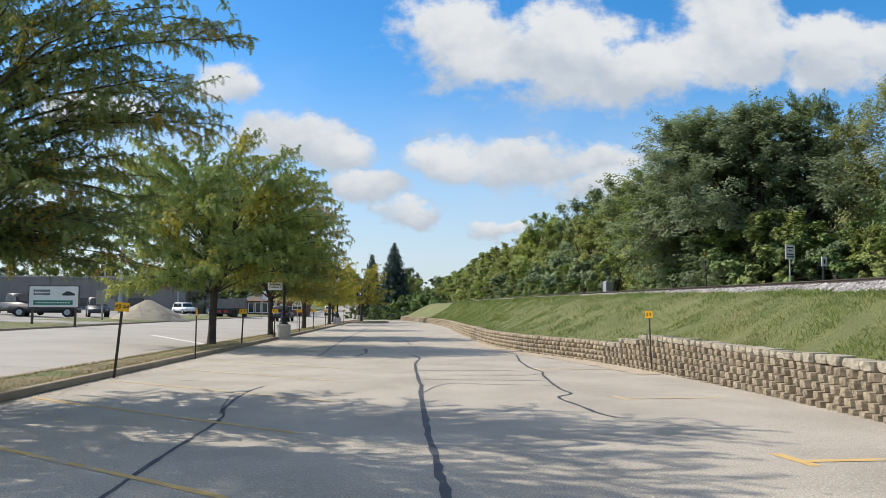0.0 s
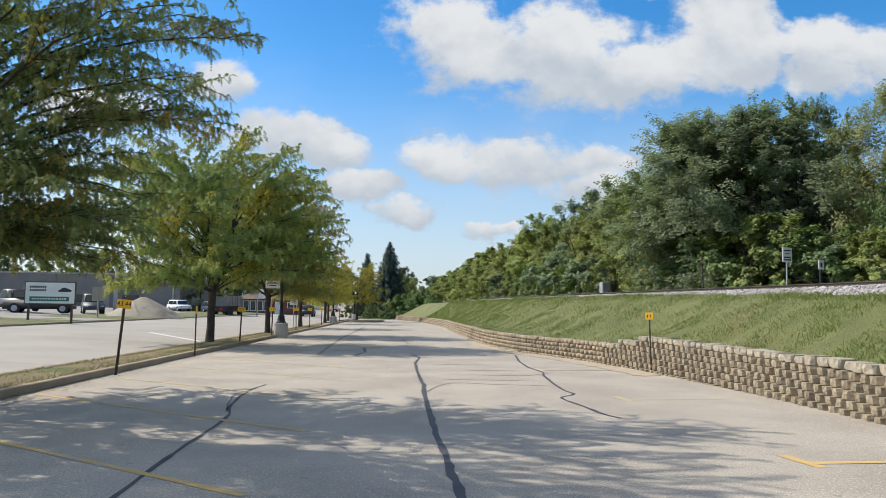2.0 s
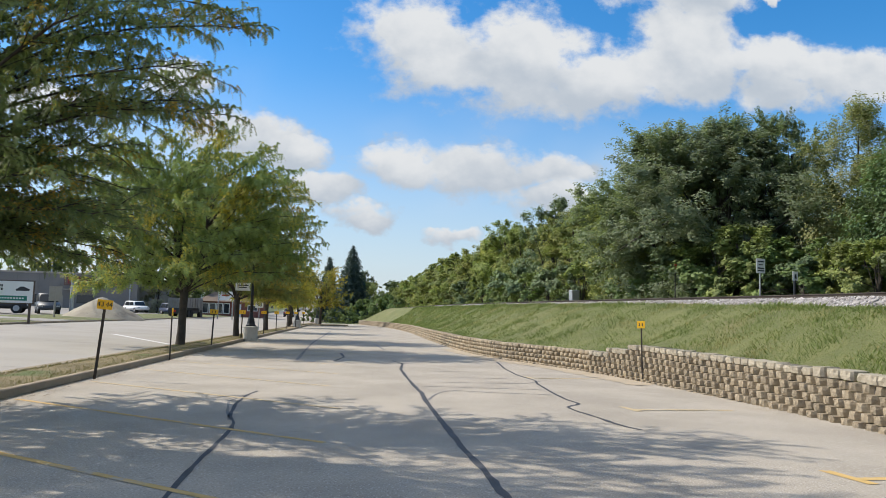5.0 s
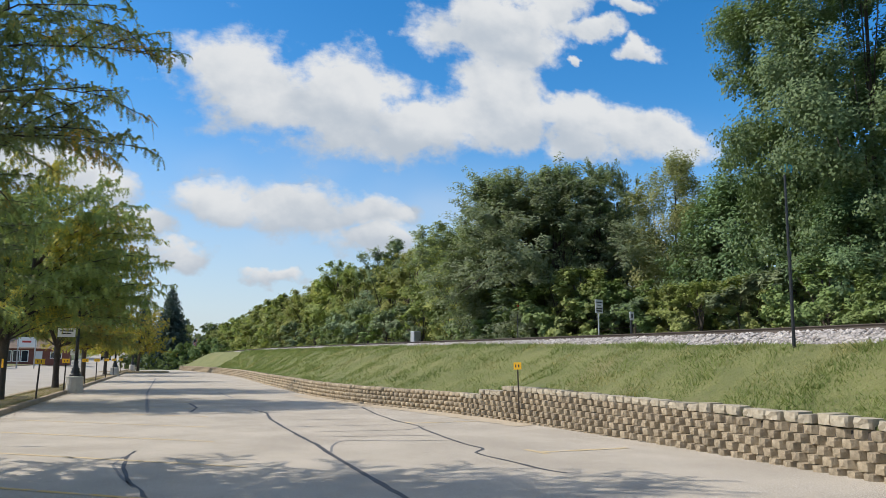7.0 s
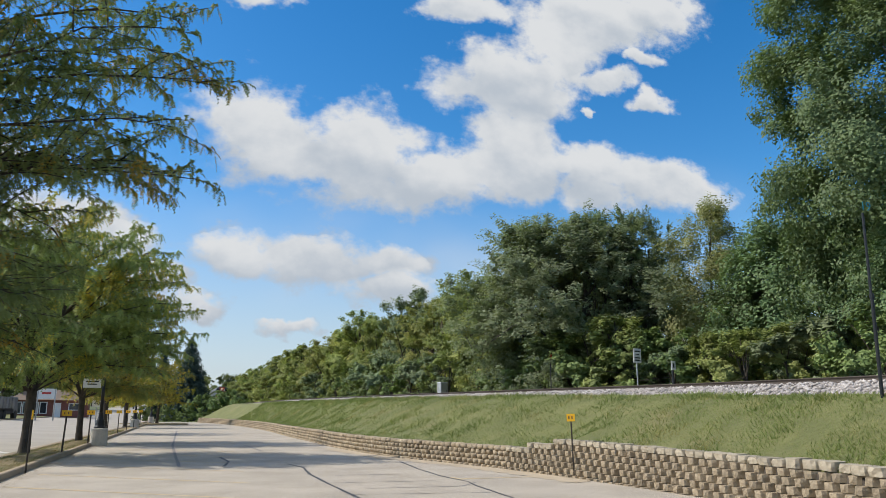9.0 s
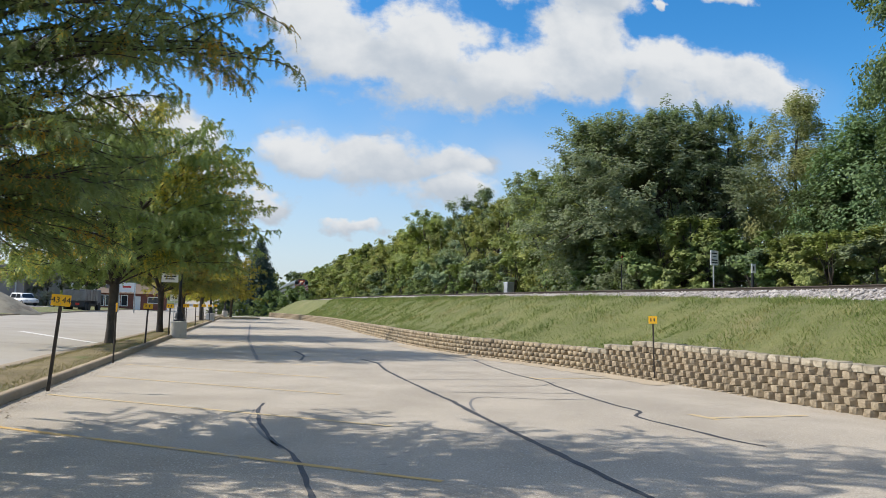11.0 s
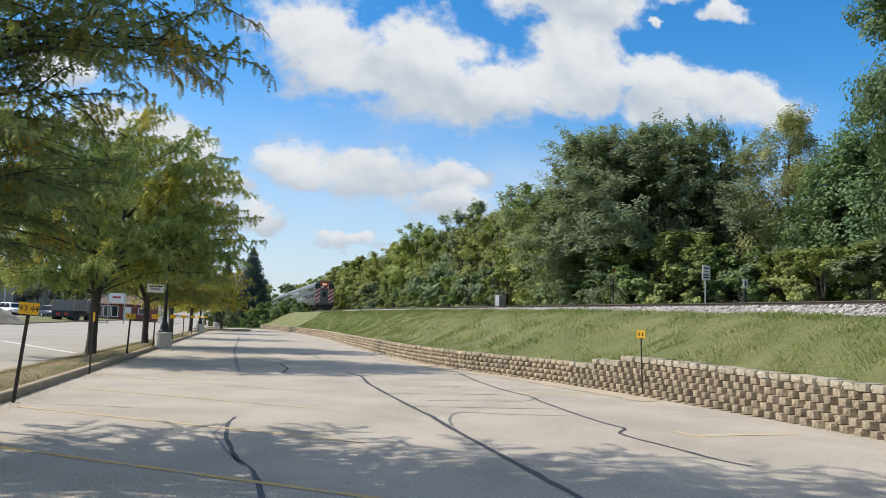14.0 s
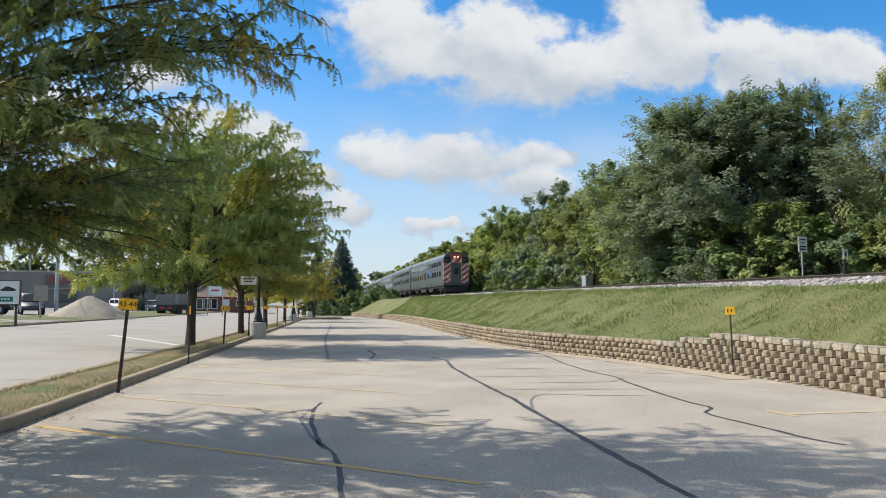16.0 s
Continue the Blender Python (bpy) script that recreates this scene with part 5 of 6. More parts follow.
def build_parked():
    def stand(ob, x, y, turn):
        ob.matrix_basis = pose(x, y, float(left_z(x)) - 0.035, 0, 0, turn)

    stand(vehicle("parked_car", "white parked sport utility car", "car", car_paint("white_car_paint", (0.72, 0.73, 0.74))), -36.3, 113, 42)
    stand(vehicle("parked_car", "dark blue parked sport utility car", "car", car_paint("blue_car_paint", (0.03, 0.05, 0.10))), -31.3, 113, 40)
    stand(vehicle("jeep", "dark boxy parked off-road car", "car", car_paint("dark_jeep_paint", (0.04, 0.05, 0.06)), 4.0, 1.9, 1.98, 1.25, 0.06, 1.15, 0.44), -33.0, 76, 28)
    stand(vehicle("pickup", "dark parked pickup truck", "truck", car_paint("black_truck_paint", (0.012, 0.014, 0.018)), 5.6, 2.0, 2.05, 1.3, 0.3, 1.2, 0.44, True), -38.6, 72, 60)
    stand(vehicle("pickup", "dark parked pickup truck behind the billboard", "truck", car_paint("grey_truck_paint", (0.014, 0.014, 0.017)), 5.6, 2.0, 2.0, 1.3, 0.3, 1.15, 0.44, True), -34.6, 69, 105)
    # a dump truck, seen from behind
    ob = thing("dump_truck", "grey dump truck with red lights, parked by the road", "truck")
    part("chassis", box(bmesh.new(), -0.9, -3.4, 0.55, 0.9, 3.0, 0.85, 0.03), INK, ob)
    part("cab", box(bmesh.new(), -1.1, -3.5, 0.7, 1.1, -1.9, 2.5, 0.12, 0.93), car_paint("grey_truck_paint", (0.10, 0.10, 0.105)), ob)
    part("windscreen", box(bmesh.new(), -0.9, -3.53, 1.6, 0.9, -3.46, 2.25, 0.01), GLASS, ob)
    bm = bmesh.new()
    box(bm, -1.2, -1.7, 1.2, 1.2, 3.0, 1.3)
    for x in (-1.2, 1.12):
        box(bm, x, -1.7, 1.3, x + 0.08, 3.0, 2.45)
    for y in (-1.7, 2.92):
        box(bm, -1.12, y, 1.3, 1.12, y + 0.08, 2.3)
    for y in (-0.8, 0.2, 1.2, 2.2):
        box(bm, -1.26, y, 1.2, -1.2, y + 0.1, 2.45), box(bm, 1.2, y, 1.2, 1.26, y + 0.1, 2.45)
    for x in (-0.75, -0.25, 0.25, 0.75):
        box(bm, x - 0.05, 3.0, 1.3, x + 0.05, 3.05, 2.3)
    part("dump_body", bm, GREY_DULL, ob, "ribbed grey steel dump body")
    part("tailgate", box(bmesh.new(), -1.15, 3.0, 0.5, 1.15, 3.06, 1.15, 0.01), INK, ob)
    for sx in (-1, 1):
        for y in (-2.6, 1.2, 2.3):
            part("wheel", rod(bmesh.new(), (sx * 0.75, y, 0.5), (sx * 1.15, y, 0.5), 0.5, 0.5, 16), TYRE, ob)
        part("tail_light", box(bmesh.new(), sx * 0.42 - 0.2, 3.07, 0.68, sx * 0.42 + 0.2, 3.1, 0.92), TAIL_RED, ob)
    stand(ob, -25.6, 98, 176)


build_parked()
road_car = vehicle("sport_utility_car", "dark sport utility car driving along the road", "car", car_paint("dark_car_paint", (0.035, 0.04, 0.05)), 4.7, 1.9, 1.75, 1.0, 0.15, 1.05, 0.38)
road_van = vehicle("white_van", "white van driving away along the road", "van", car_paint("white_van_paint", (0.70, 0.71, 0.72)), 5.0, 1.95, 1.95, 0.9, 0.08, 1.1, 0.36)


# ---- across the road ----
YARD = material("yard_concrete", (0.25, 0.225, 0.19), (0.36, 0.33, 0.285), 0.3, 0.9, 0, 0.3, 12.0, (0.22, 0.20, 0.17), 0.2, 0.58)
GREY_WALL = material("grey_metal_siding", (0.17, 0.16, 0.15), (0.23, 0.215, 0.20), 0.4, 0.7, 0, 0.15, 8.0)
TAN_WALL = material("tan_wall", (0.30, 0.27, 0.23), (0.38, 0.35, 0.30), 0.5, 0.8, 0, 0.2, 8.0)
BRICK = material("brown_brick", (0.16, 0.06, 0.045), (0.25, 0.10, 0.075), 1.0, 0.9, 0, 0.3, 12.0)
SHINGLE = material("brown_shingle", (0.13, 0.095, 0.07), (0.20, 0.15, 0.11), 1.0, 0.95, 0, 0.5, 10.0)
SAND = material("gravel_heap", (0.30, 0.26, 0.19), (0.42, 0.37, 0.28), 0.8, 0.95, 0, 0.8, 14.0, (0.24, 0.20, 0.15), 0.5, 0.56)


DULL_RED = material("dull_red_letters", (0.26, 0.035, 0.03), (0.34, 0.05, 0.04), 3.0, 0.7, 0, 0.0, 30.0)


def build_workshop():
    z = 1.15
    ob = thing("workshop", "low grey metal-sided commercial building with red lettering", "building", "", pose(-58, 118, z - 0.1, 0, 0, 4))
    wall = part("wall", box(bmesh.new(), -20, -1, 0, 20, 24, 5.3), GREY_WALL, ob)
    part("parapet", box(bmesh.new(), -20.1, -1.1, 5.3, 20.1, 24.1, 5.55, 0.03), TAN_WALL, ob)
    part("downpipe", box(bmesh.new(), 18.9, -1.15, 0, 19.1, -1.0, 5.3, 0.02), GREY_METAL, ob)
    for x in np.arange(-19.5, 19.5, 1.5):
        part("siding_rib", box(bmesh.new(), x, -1.03, 0, x + 0.12, -1.0, 5.2), GREY_WALL, wall)
    for x0, x1, top in ((-14, -10, 3.2), (-3, 1, 3.4), (8.5, 9.6, 2.1)):
        part("door", box(bmesh.new(), x0, -1.06, 0, x1, -1.0, top, 0.02), TAN_WALL, ob)
    for x in (3.5, 11.5):
        part("window", box(bmesh.new(), x, -1.05, 1.0, x + 2.4, -1.0, 2.2, 0.02), GLASS, ob)
    board = part("fascia_sign", box(bmesh.new(), 9.6, -1.12, 3.6, 17.8, -1.0, 5.0, 0.02), material("dark_red_fascia", (0.14, 0.085, 0.075), (0.18, 0.105, 0.09), 1.0, 0.7, 0, 0.0, 10.0), ob, "dull red fascia")
    lettering("BOWLING", 1.35, DULL_RED, board, Matrix.Translation((13.7, -1.125, 4.3)) @ STAND @ Matrix.Diagonal((1.15, 1.0, 1.0, 1.0)))
    part("awning", box(bmesh.new(), 9.8, -1.9, 2.95, 14.0, -1.0, 3.1, 0.03), TAN_WALL, ob)
    ob = thing("workshop_annex", "low tan commercial building behind parked trucks", "building", "", pose(-82, 96, 1.4, 0, 0, 8))
    part("wall", box(bmesh.new(), -14, -1, 0, 14, 14, 4.4), TAN_WALL, ob)
    part("parapet", box(bmesh.new(), -14.1, -1.1, 4.4, 14.1, 14.1, 4.7, 0.03), GREY_WALL, ob)
    for x in (-9, -2, 5):
        part("window", box(bmesh.new(), x, -1.05, 1.0, x + 3, -1.0, 2.4, 0.02), GLASS, ob)


build_workshop()
# the paved yard before it, with a drive to the road
YF = rows(54, 120, 3.0)
ribbon("forecourt", YF, [(road_far_x(YF) - 8.3 - 50 * k / 8, left_z(road_far_x(YF) - 8.3 - 50 * k / 8) - 0.04) for k in range(9)], YARD, "structure", "pale worn concrete yard before the workshop", "yard")
YD = rows(50.5, 56.5, 1.0)
ribbon("driveway", YD, [(road_far_x(YD) - 0.1 - 26 * k / 6, left_z(road_far_x(YD) - 0.1 - 26 * k / 6) + 0.135 - 0.16 * k / 6) for k in range(7)], YARD, "structure", "concrete drive across the grass strip", "driveway")


def build_house():
    ob = thing("house", "low brown brick house with a shingle roof and large windows", "house", "", pose(-25.5, 127, 0.55, 0, 0, 6))
    wall = part("wall", box(bmesh.new(), -5, 0, 0, 5, 8, 2.5), BRICK, ob)
    bm = bmesh.new()
    v = [bm.verts.new(p) for p in ((-5.6, -0.6, 2.45), (5.6, -0.6, 2.45), (5.6, 8.6, 2.45), (-5.6, 8.6, 2.45), (-3.5, 4, 4.0), (3.5, 4, 4.0))]
    for q in ((0, 1, 5, 4), (1, 2, 5), (2, 3, 4, 5), (3, 0, 4), (3, 2, 1, 0)):
        bm.faces.new([v[k] for k in q])
    part("roof", bm, SHINGLE, ob)
    for x in (-4.7, -3.6, -2.5, -1.4):
        win = part("window", box(bmesh.new(), x, -0.06, 0.5, x + 1.0, 0.0, 2.2, 0.02), WHITE, ob)
        part("pane", box(bmesh.new(), x + 0.12, -0.07, 0.62, x + 0.88, -0.061, 2.08), GLASS, win)
    part("door", box(bmesh.new(), 0.4, -0.05, 0, 1.4, 0.0, 2.05, 0.02), WHITE, ob)
    win = part("window", box(bmesh.new(), 2.4, -0.06, 1.0, 4.0, 0.0, 2.0, 0.02), WHITE, ob)
    part("pane", box(bmesh.new(), 2.5, -0.07, 1.1, 3.9, -0.061, 1.9), GLASS, win)
    ob = thing("house", "white two-storey house with a dark gable roof", "house", "", pose(-43, 176, 1.0, 0, 0, -10))
    part("wall", box(bmesh.new(), -4, 0, 0, 4, 8, 4.6), WHITE, ob)
    bm = bmesh.new()
    v = [bm.verts.new(p) for p in ((-4.4, -0.4, 4.5), (4.4, -0.4, 4.5), (0, -0.4, 6.9), (-4.4, 8.4, 4.5), (4.4, 8.4, 4.5), (0, 8.4, 6.9))]
    for q in ((0, 1, 2), (4, 3, 5), (1, 4, 5, 2), (3, 0, 2, 5), (0, 3, 4, 1)):
        bm.faces.new([v[k] for k in q])
    part("roof", bm, SHINGLE, ob)
    for x in (-2.8, -0.5, 1.8):
        for z in (0.9, 3.0):
            part("window", box(bmesh.new(), x, -0.05, z, x + 1.0, 0.0, z + 1.2, 0.02), GLASS, ob)


build_house()


def build_heap():
    ob_rng = np.random.default_rng(12)
    bm = bmesh.new()
    rings, sides = 14, 40
    prof = []
    for r in range(rings + 1):
        s = r / rings
        ring = []
        for k in range(sides):
            a = 2 * math.pi * k / sides
            rad = 3.9 * s * (1 + 0.10 * noise.noise((math.cos(a) * 1.3, math.sin(a) * 1.3, 2)))
            z = 1.95 * (1 - s) ** 0.92 if s > 0.08 else 1.95 * (1 - s * s * 3 - 0.06)
            z += 0.05 * noise.noise((rad * math.cos(a) * 2, rad * math.sin(a) * 2, 5)) * s
            ring.append(bm.verts.new((rad * math.cos(a) * 1.05, rad * math.sin(a), max(-0.1, z) - 0.1 * s)))
            if r == 0:
                break
        prof.append(ring)
    for k in range(sides):
        bm.faces.new((prof[0][0], prof[1][k], prof[1][(k + 1) % sides]))
    for lo, hi in zip(prof[1:], prof[2:]):
        for k in range(sides):
            bm.faces.new((lo[k], hi[k], hi[(k + 1) % sides], lo[(k + 1) % sides]))
    me = bpy.data.meshes.new("sand_mound")
    bm.to_mesh(me)
    bm.free()
    me.materials.append(SAND)
    ob = new("sand_mound", me)
    ob.matrix_basis = grown(None, -25.7, 69.5, float(left_z(-25.7)) + 0.02, 0, 1.0, 0.87)
    tagged(ob, "tan mound of sand and gravel on the grass across the road", "sand mound")
    n = 500
    a, s = ob_rng.random(n) * 6.283, ob_rng.random(n) ** 0.5
    rad = 3.95 * s
    c = np.stack([-25.7 + 0.87 * rad * np.cos(a) * 1.05, 69.5 + 0.87 * rad * np.sin(a), left_z(-25.7) + 1.95 * (1 - s) ** 0.92 - 0.08 * s + 0.02], 1)
    v, f = leaf_array(ob_rng, c, np.stack([np.cos(a), np.sin(a), 0 * a + 0.8], 1), 0.05, 0.045)
    tagged(raw("heap_stones", v, f, SAND), "loose stones on the gravel heap", "stones", "", "stuff")


build_heap()


def build_billboard():
    z = float(left_z(-23.4))
    ob = thing("billboard", "white board with dark lettering and a green band on two posts", "sign", "", pose(-23.4, 47.5, z, 0, 0, 4))
    for x in (-1.28, 1.28):
        part("post", box(bmesh.new(), x - 0.06, -0.06, -0.3, x + 0.06, 0.06, 2.55, 0.01), TIE, ob)
    board = part("board", box(bmesh.new(), -1.45, -0.14, 1.2, 1.45, -0.065, 2.48, 0.008), WHITE, ob)
    part("frame", box(bmesh.new(), -1.52, -0.10, 1.13, 1.52, -0.02, 2.55, 0.01), TIE, ob)
    band = part("band", box(bmesh.new(), -1.2, -0.15, 1.34, 1.15, -0.141, 1.62, 0.002), GREEN_SIGN, board, "green band")
    bar_parts([(-1.2 + 0.125 * k, 2.14, -1.2 + 0.125 * k + 0.09, 2.28) for k in range(8)] + [(-1.2 + 0.125 * k, 1.94, -1.2 + 0.125 * k + 0.09, 2.08) for k in range(8)], INK, board, Matrix.Translation((0, -0.142, 0)))
    bar_parts([(-1.05 + 0.16 * k, 1.44, -0.95 + 0.16 * k, 1.52) for k in range(13)], WHITE, band, Matrix.Translation((0, -0.151, 0)))
    bm = bmesh.new()
    bm.faces.new([bm.verts.new((x, 0, zz)) for x, zz in ((0.5, 1.92), (1.25, 1.92), (1.28, 2.02), (1.1, 2.1), (0.9, 2.18), (0.72, 2.17), (0.6, 2.06), (0.48, 2.02))])
    part("car_shape", bm, INK, board, m=Matrix.Translation((0, -0.144, 0)))


build_billboard()


def utility_pole(x, y, height, label):
    ob = thing("utility_pole", label, "utility pole", "", pose(x, y, float(left_z(x)) - 0.1))
    part("pole", rod(bmesh.new(), (0, 0, -0.2), (0, 0, height), 0.2, 0.13, 12), GREY_METAL, ob)
    part("crossarm", box(bmesh.new(), -1.2, -0.06, height - 1.0, 1.2, 0.06, height - 0.85, 0.01), TIE, ob)
    for q in (-1.1, -0.5, 0.5, 1.1):
        part("insulator", lathe(bmesh.new(), [(0.03, height - 0.85), (0.06, height - 0.78), (0.03, height - 0.7)], 8, Matrix.Translation((q, 0, 0))), GREY_METAL, ob)
    return ob


utility_pole(-31.2, 77, 8.2, "grey utility pole beside the gravel heap")
utility_pole(-70, 165, 11.0, "distant wooden utility pole with a crossarm")


def power_cable(a, b, sag):
    """A cable that hangs between two poles."""
    a, b = Vector(a), Vector(b)
    pts = [a.lerp(b, k / 14) - Vector((0, 0, 4 * sag * (k / 14) * (1 - k / 14))) for k in range(15)]
    bm = bmesh.new()
    for p, q in zip(pts, pts[1:]):
        rod(bm, p, q, 0.022, sides=5)
    ob = thing("power_cable", "thin dark power cable slung between utility poles", "cable", "power cables")
    part("strand", bm, INK, ob)


for off in (-1.1, 0.5):
    power_cable((-31.2 + off, 77, float(left_z(-31.2)) + 7.4), (-70 + off, 165, float(left_z(-70)) + 10.2), 1.4)
    power_cable((-31.2 + off, 77, float(left_z(-31.2)) + 7.4), (-33 + off, 10, float(left_z(-33)) + 7.4), 1.2)
utility_pole(-33, 10, 8.2, "grey utility pole further back along the road")
roadside_sign("road_sign", "back of a pale road sign on a wooden post", (-26.6, 62.0, float(left_z(-26.6)) - 0.1), (0,), 0.07, 2.6, (0.46, 1.45, 2.6), None, None, 20, TAN_WALL, TAN_WALL)
shop, shop_board = roadside_sign("shop_sign", "white shop sign on posts beyond the road", (-21.2, 100.0, 0.4), (-0.9, 0.9), 0.08, 3.6, (1.0, 2.45, 3.6), None, None, 0)
part("emblem_bar", bars(bmesh.new(), [(-0.5, 2.98, 0.45, 3.2)]), RED_PAINT, shop_board, "red emblem bar", m=Matrix.Translation((0, -0.037, 0)))


# ---- the commuter train ----
STAINLESS = material("brushed_stainless", (0.085, 0.095, 0.088), (0.14, 0.15, 0.14), 0.8, 0.45, 0.5, 0.1, 12.0)
ROOF_STEEL = material("train_roof", (0.15, 0.16, 0.16), (0.22, 0.23, 0.23), 0.8, 0.5, 0.5, 0.1, 12.0)
FRONT_GREY = material("train_front", (0.09, 0.10, 0.095), (0.14, 0.15, 0.145), 1.0, 0.5, 0.4, 0.1, 12.0)
STRIPE_RED = material("stripe_red", (0.33, 0.05, 0.03), (0.42, 0.065, 0.04), 2.0, 0.5, 0, 0.0, 12.0)
STRIPE_WHITE = material("stripe_white", (0.44, 0.42, 0.39), (0.54, 0.52, 0.48), 2.0, 0.5, 0, 0.0, 12.0)
UNDER = material("train_underframe", (0.02, 0.019, 0.018), (0.05, 0.046, 0.042), 2.0, 0.8, 0.2, 0.2, 12.0)
BLUE = material("blue_emblem", (0.02, 0.12, 0.42), (0.03, 0.15, 0.5), 2.0, 0.5, 0, 0.0, 12.0)
HEADLIGHT = glow_material("lit_headlight", (1.0, 0.62, 0.32), 1.7)
MARKER = glow_material("marker_lens", (0.8, 0.6, 0.5), 0.25)
CAR_LEN, CAR_GAP = 25.6, 0.7


def clip_band(poly, z0, z1):
    """A polygon of (x, z) cut to z0..z1."""
    for sign, lim in ((1, z0), (-1, -z1)):
        out = []
        for (xa, za), (xb, zb) in zip(poly, poly[1:] + poly[:1]):
            ina, inb = sign * za >= lim, sign * zb >= lim
            if ina:
                out.append((xa, za))
            if ina != inb:
                s = (abs(lim) - za) / (zb - za)
                out.append((xa + (xb - xa) * s, abs(lim)))
        poly = out
        if len(poly) < 3:
            return []
    return poly


def rail_car(cab):
    name, label = ("cab_car", "bilevel stainless steel train car with a red and white striped front") if cab else ("passenger_car", "bilevel stainless steel passenger car of a train")
    ob = thing(name, label, "train car", "" if cab else "passenger cars")
    h = CAR_LEN / 2
    section = [(-1.46, 0.95), (-1.50, 1.3), (-1.50, 3.9), (-1.44, 4.25), (-1.25, 4.55), (-0.9, 4.74), (-0.4, 4.83), (0.4, 4.83), (0.9, 4.74), (1.25, 4.55), (1.44, 4.25), (1.50, 3.9), (1.50, 1.3), (1.46, 0.95)]
    cut = 3
    bm = bmesh.new()
    rings = [[bm.verts.new((x, y, z)) for x, z in section] for y in (-h, h)]
    n = len(section)
    for k in range(n):
        if cut <= k < n - 1 - cut:
            continue
        bm.faces.new((rings[0][k], rings[1][k], rings[1][(k + 1) % n], rings[0][(k + 1) % n]))
    bm.faces.new(rings[0]), bm.faces.new(rings[1][::-1])
    bmesh.ops.recalc_face_normals(bm, faces=bm.faces)
    part("body", bm, STAINLESS, ob)
    bm = bmesh.new()
    sec = section[cut : n - cut]
    rings = [[bm.verts.new((x, y, z)) for x, z in sec] for y in (-h, h)]
    for k in range(len(sec) - 1):
        bm.faces.new((rings[0][k], rings[1][k], rings[1][k + 1], rings[0][k + 1]))
    bmesh.ops.recalc_face_normals(bm, faces=bm.faces)
    part("roof", bm, ROOF_STEEL, ob, smooth=True)
    for sgn in (-1, 1):
        bm = bmesh.new()
        for z in np.arange(1.15, 1.9, 0.11):
            box(bm, sgn * 1.5 - 0.012, -h + 0.3, z, sgn * 1.5 + 0.012, h - 0.3, z + 0.05)
        for z in (2.72, 3.0):
            box(bm, sgn * 1.5 - 0.014, -h + 0.3, z, sgn * 1.5 + 0.014, h - 0.3, z + 0.06)
        part("fluting", bm, STAINLESS, ob, "fluted steel side")
        door = part("door", box(bmesh.new(), sgn * 1.5 - 0.02, -1.1, 1.0, sgn * 1.5 + 0.02, 1.1, 3.1, 0.01), FRONT_GREY, ob)
        for y in (-0.55, 0.55):
            part("pane", box(bmesh.new(), sgn * 1.5 - 0.026, y - 0.3, 2.0, sgn * 1.5 + 0.026, y + 0.3, 2.9), GLASS, door)
        for y in np.arange(-h + 1.5, h - 1.4, 1.62):
            if abs(y + 0.5) > 1.7:
                part("window", box(bmesh.new(), sgn * 1.5 - 0.018, y, 2.05, sgn * 1.5 + 0.018, y + 1.05, 2.66, 0.01), GLASS, ob)
            part("window", box(bmesh.new(), sgn * 1.5 - 0.018, y, 3.28, sgn * 1.5 + 0.018, y + 1.15, 3.82, 0.01), GLASS, ob)
        part("emblem", box(bmesh.new(), sgn * 1.5 - 0.03, -h + 8.2, 2.3, sgn * 1.5 + 0.03, -h + 9.0, 3.1), BLUE, ob, "blue emblem panel")
    part("underframe", box(bmesh.new(), -1.3, -h + 0.1, 0.72, 1.3, h - 0.1, 0.96, 0.02), UNDER, ob)
    for y0, y1 in ((-4.5, -1.6), (0.8, 4.8)):
        part("equipment_box", box(bmesh.new(), -1.25, y0, 0.35, 1.25, y1, 0.75, 0.03), UNDER, ob)
    for ty in (-h + 3.6, h - 3.6):
        truck = part("truck_frame", box(bmesh.new(), -1.1, ty - 1.6, 0.42, 1.1, ty + 1.6, 0.78, 0.04), UNDER, ob)
        for dy in (-1.25, 1.25):
            for sgn in (-1, 1):
                part("wheel", rod(bmesh.new(), (sgn * 0.70, ty + dy, 0.46), (sgn * 0.86, ty + dy, 0.46), 0.46, 0.46, 16), UNDER, truck)
                part("axle_box", box(bmesh.new(), sgn * 1.1 - 0.1, ty + dy - 0.2, 0.34, sgn * 1.1 + 0.1, ty + dy + 0.2, 0.62, 0.03), UNDER, truck)
    part("coupler", box(bmesh.new(), -0.15, -h - 0.35, 0.78, 0.15, -h + 0.2, 1.02, 0.03), UNDER, ob)
    if cab:
        f = -h
        part("front_end", box(bmesh.new(), -1.48, f - 0.06, 0.95, 1.48, f - 0.004, 4.2, 0.02), FRONT_GREY, ob)
        for sgn in (-1, 1):
            x0, x1 = (0.62, 1.49) if sgn > 0 else (-1.49, -0.62)
            panel = part("striped_panel", box(bmesh.new(), x0, f - 0.14, 1.25, x1, f - 0.062, 3.55, 0.02), STRIPE_WHITE, ob, "white end panel with red stripes")
            w = x1 - x0
            for k in range(-1, 5):
                z = 1.25 + k * 0.62
                rise = 0.62
                a, b = (z, z + rise)
                poly = clip_band([(x0 + 0.02, a), (x1 - 0.02, b), (x1 - 0.02, b + 0.34), (x0 + 0.02, a + 0.34)], 1.27, 3.53)
                if poly:
                    bm = bmesh.new()
                    bm.faces.new([bm.verts.new((x, f - 0.144, zz)) for x, zz in poly])
                    part("stripe", bm, STRIPE_RED, panel, "red stripe")
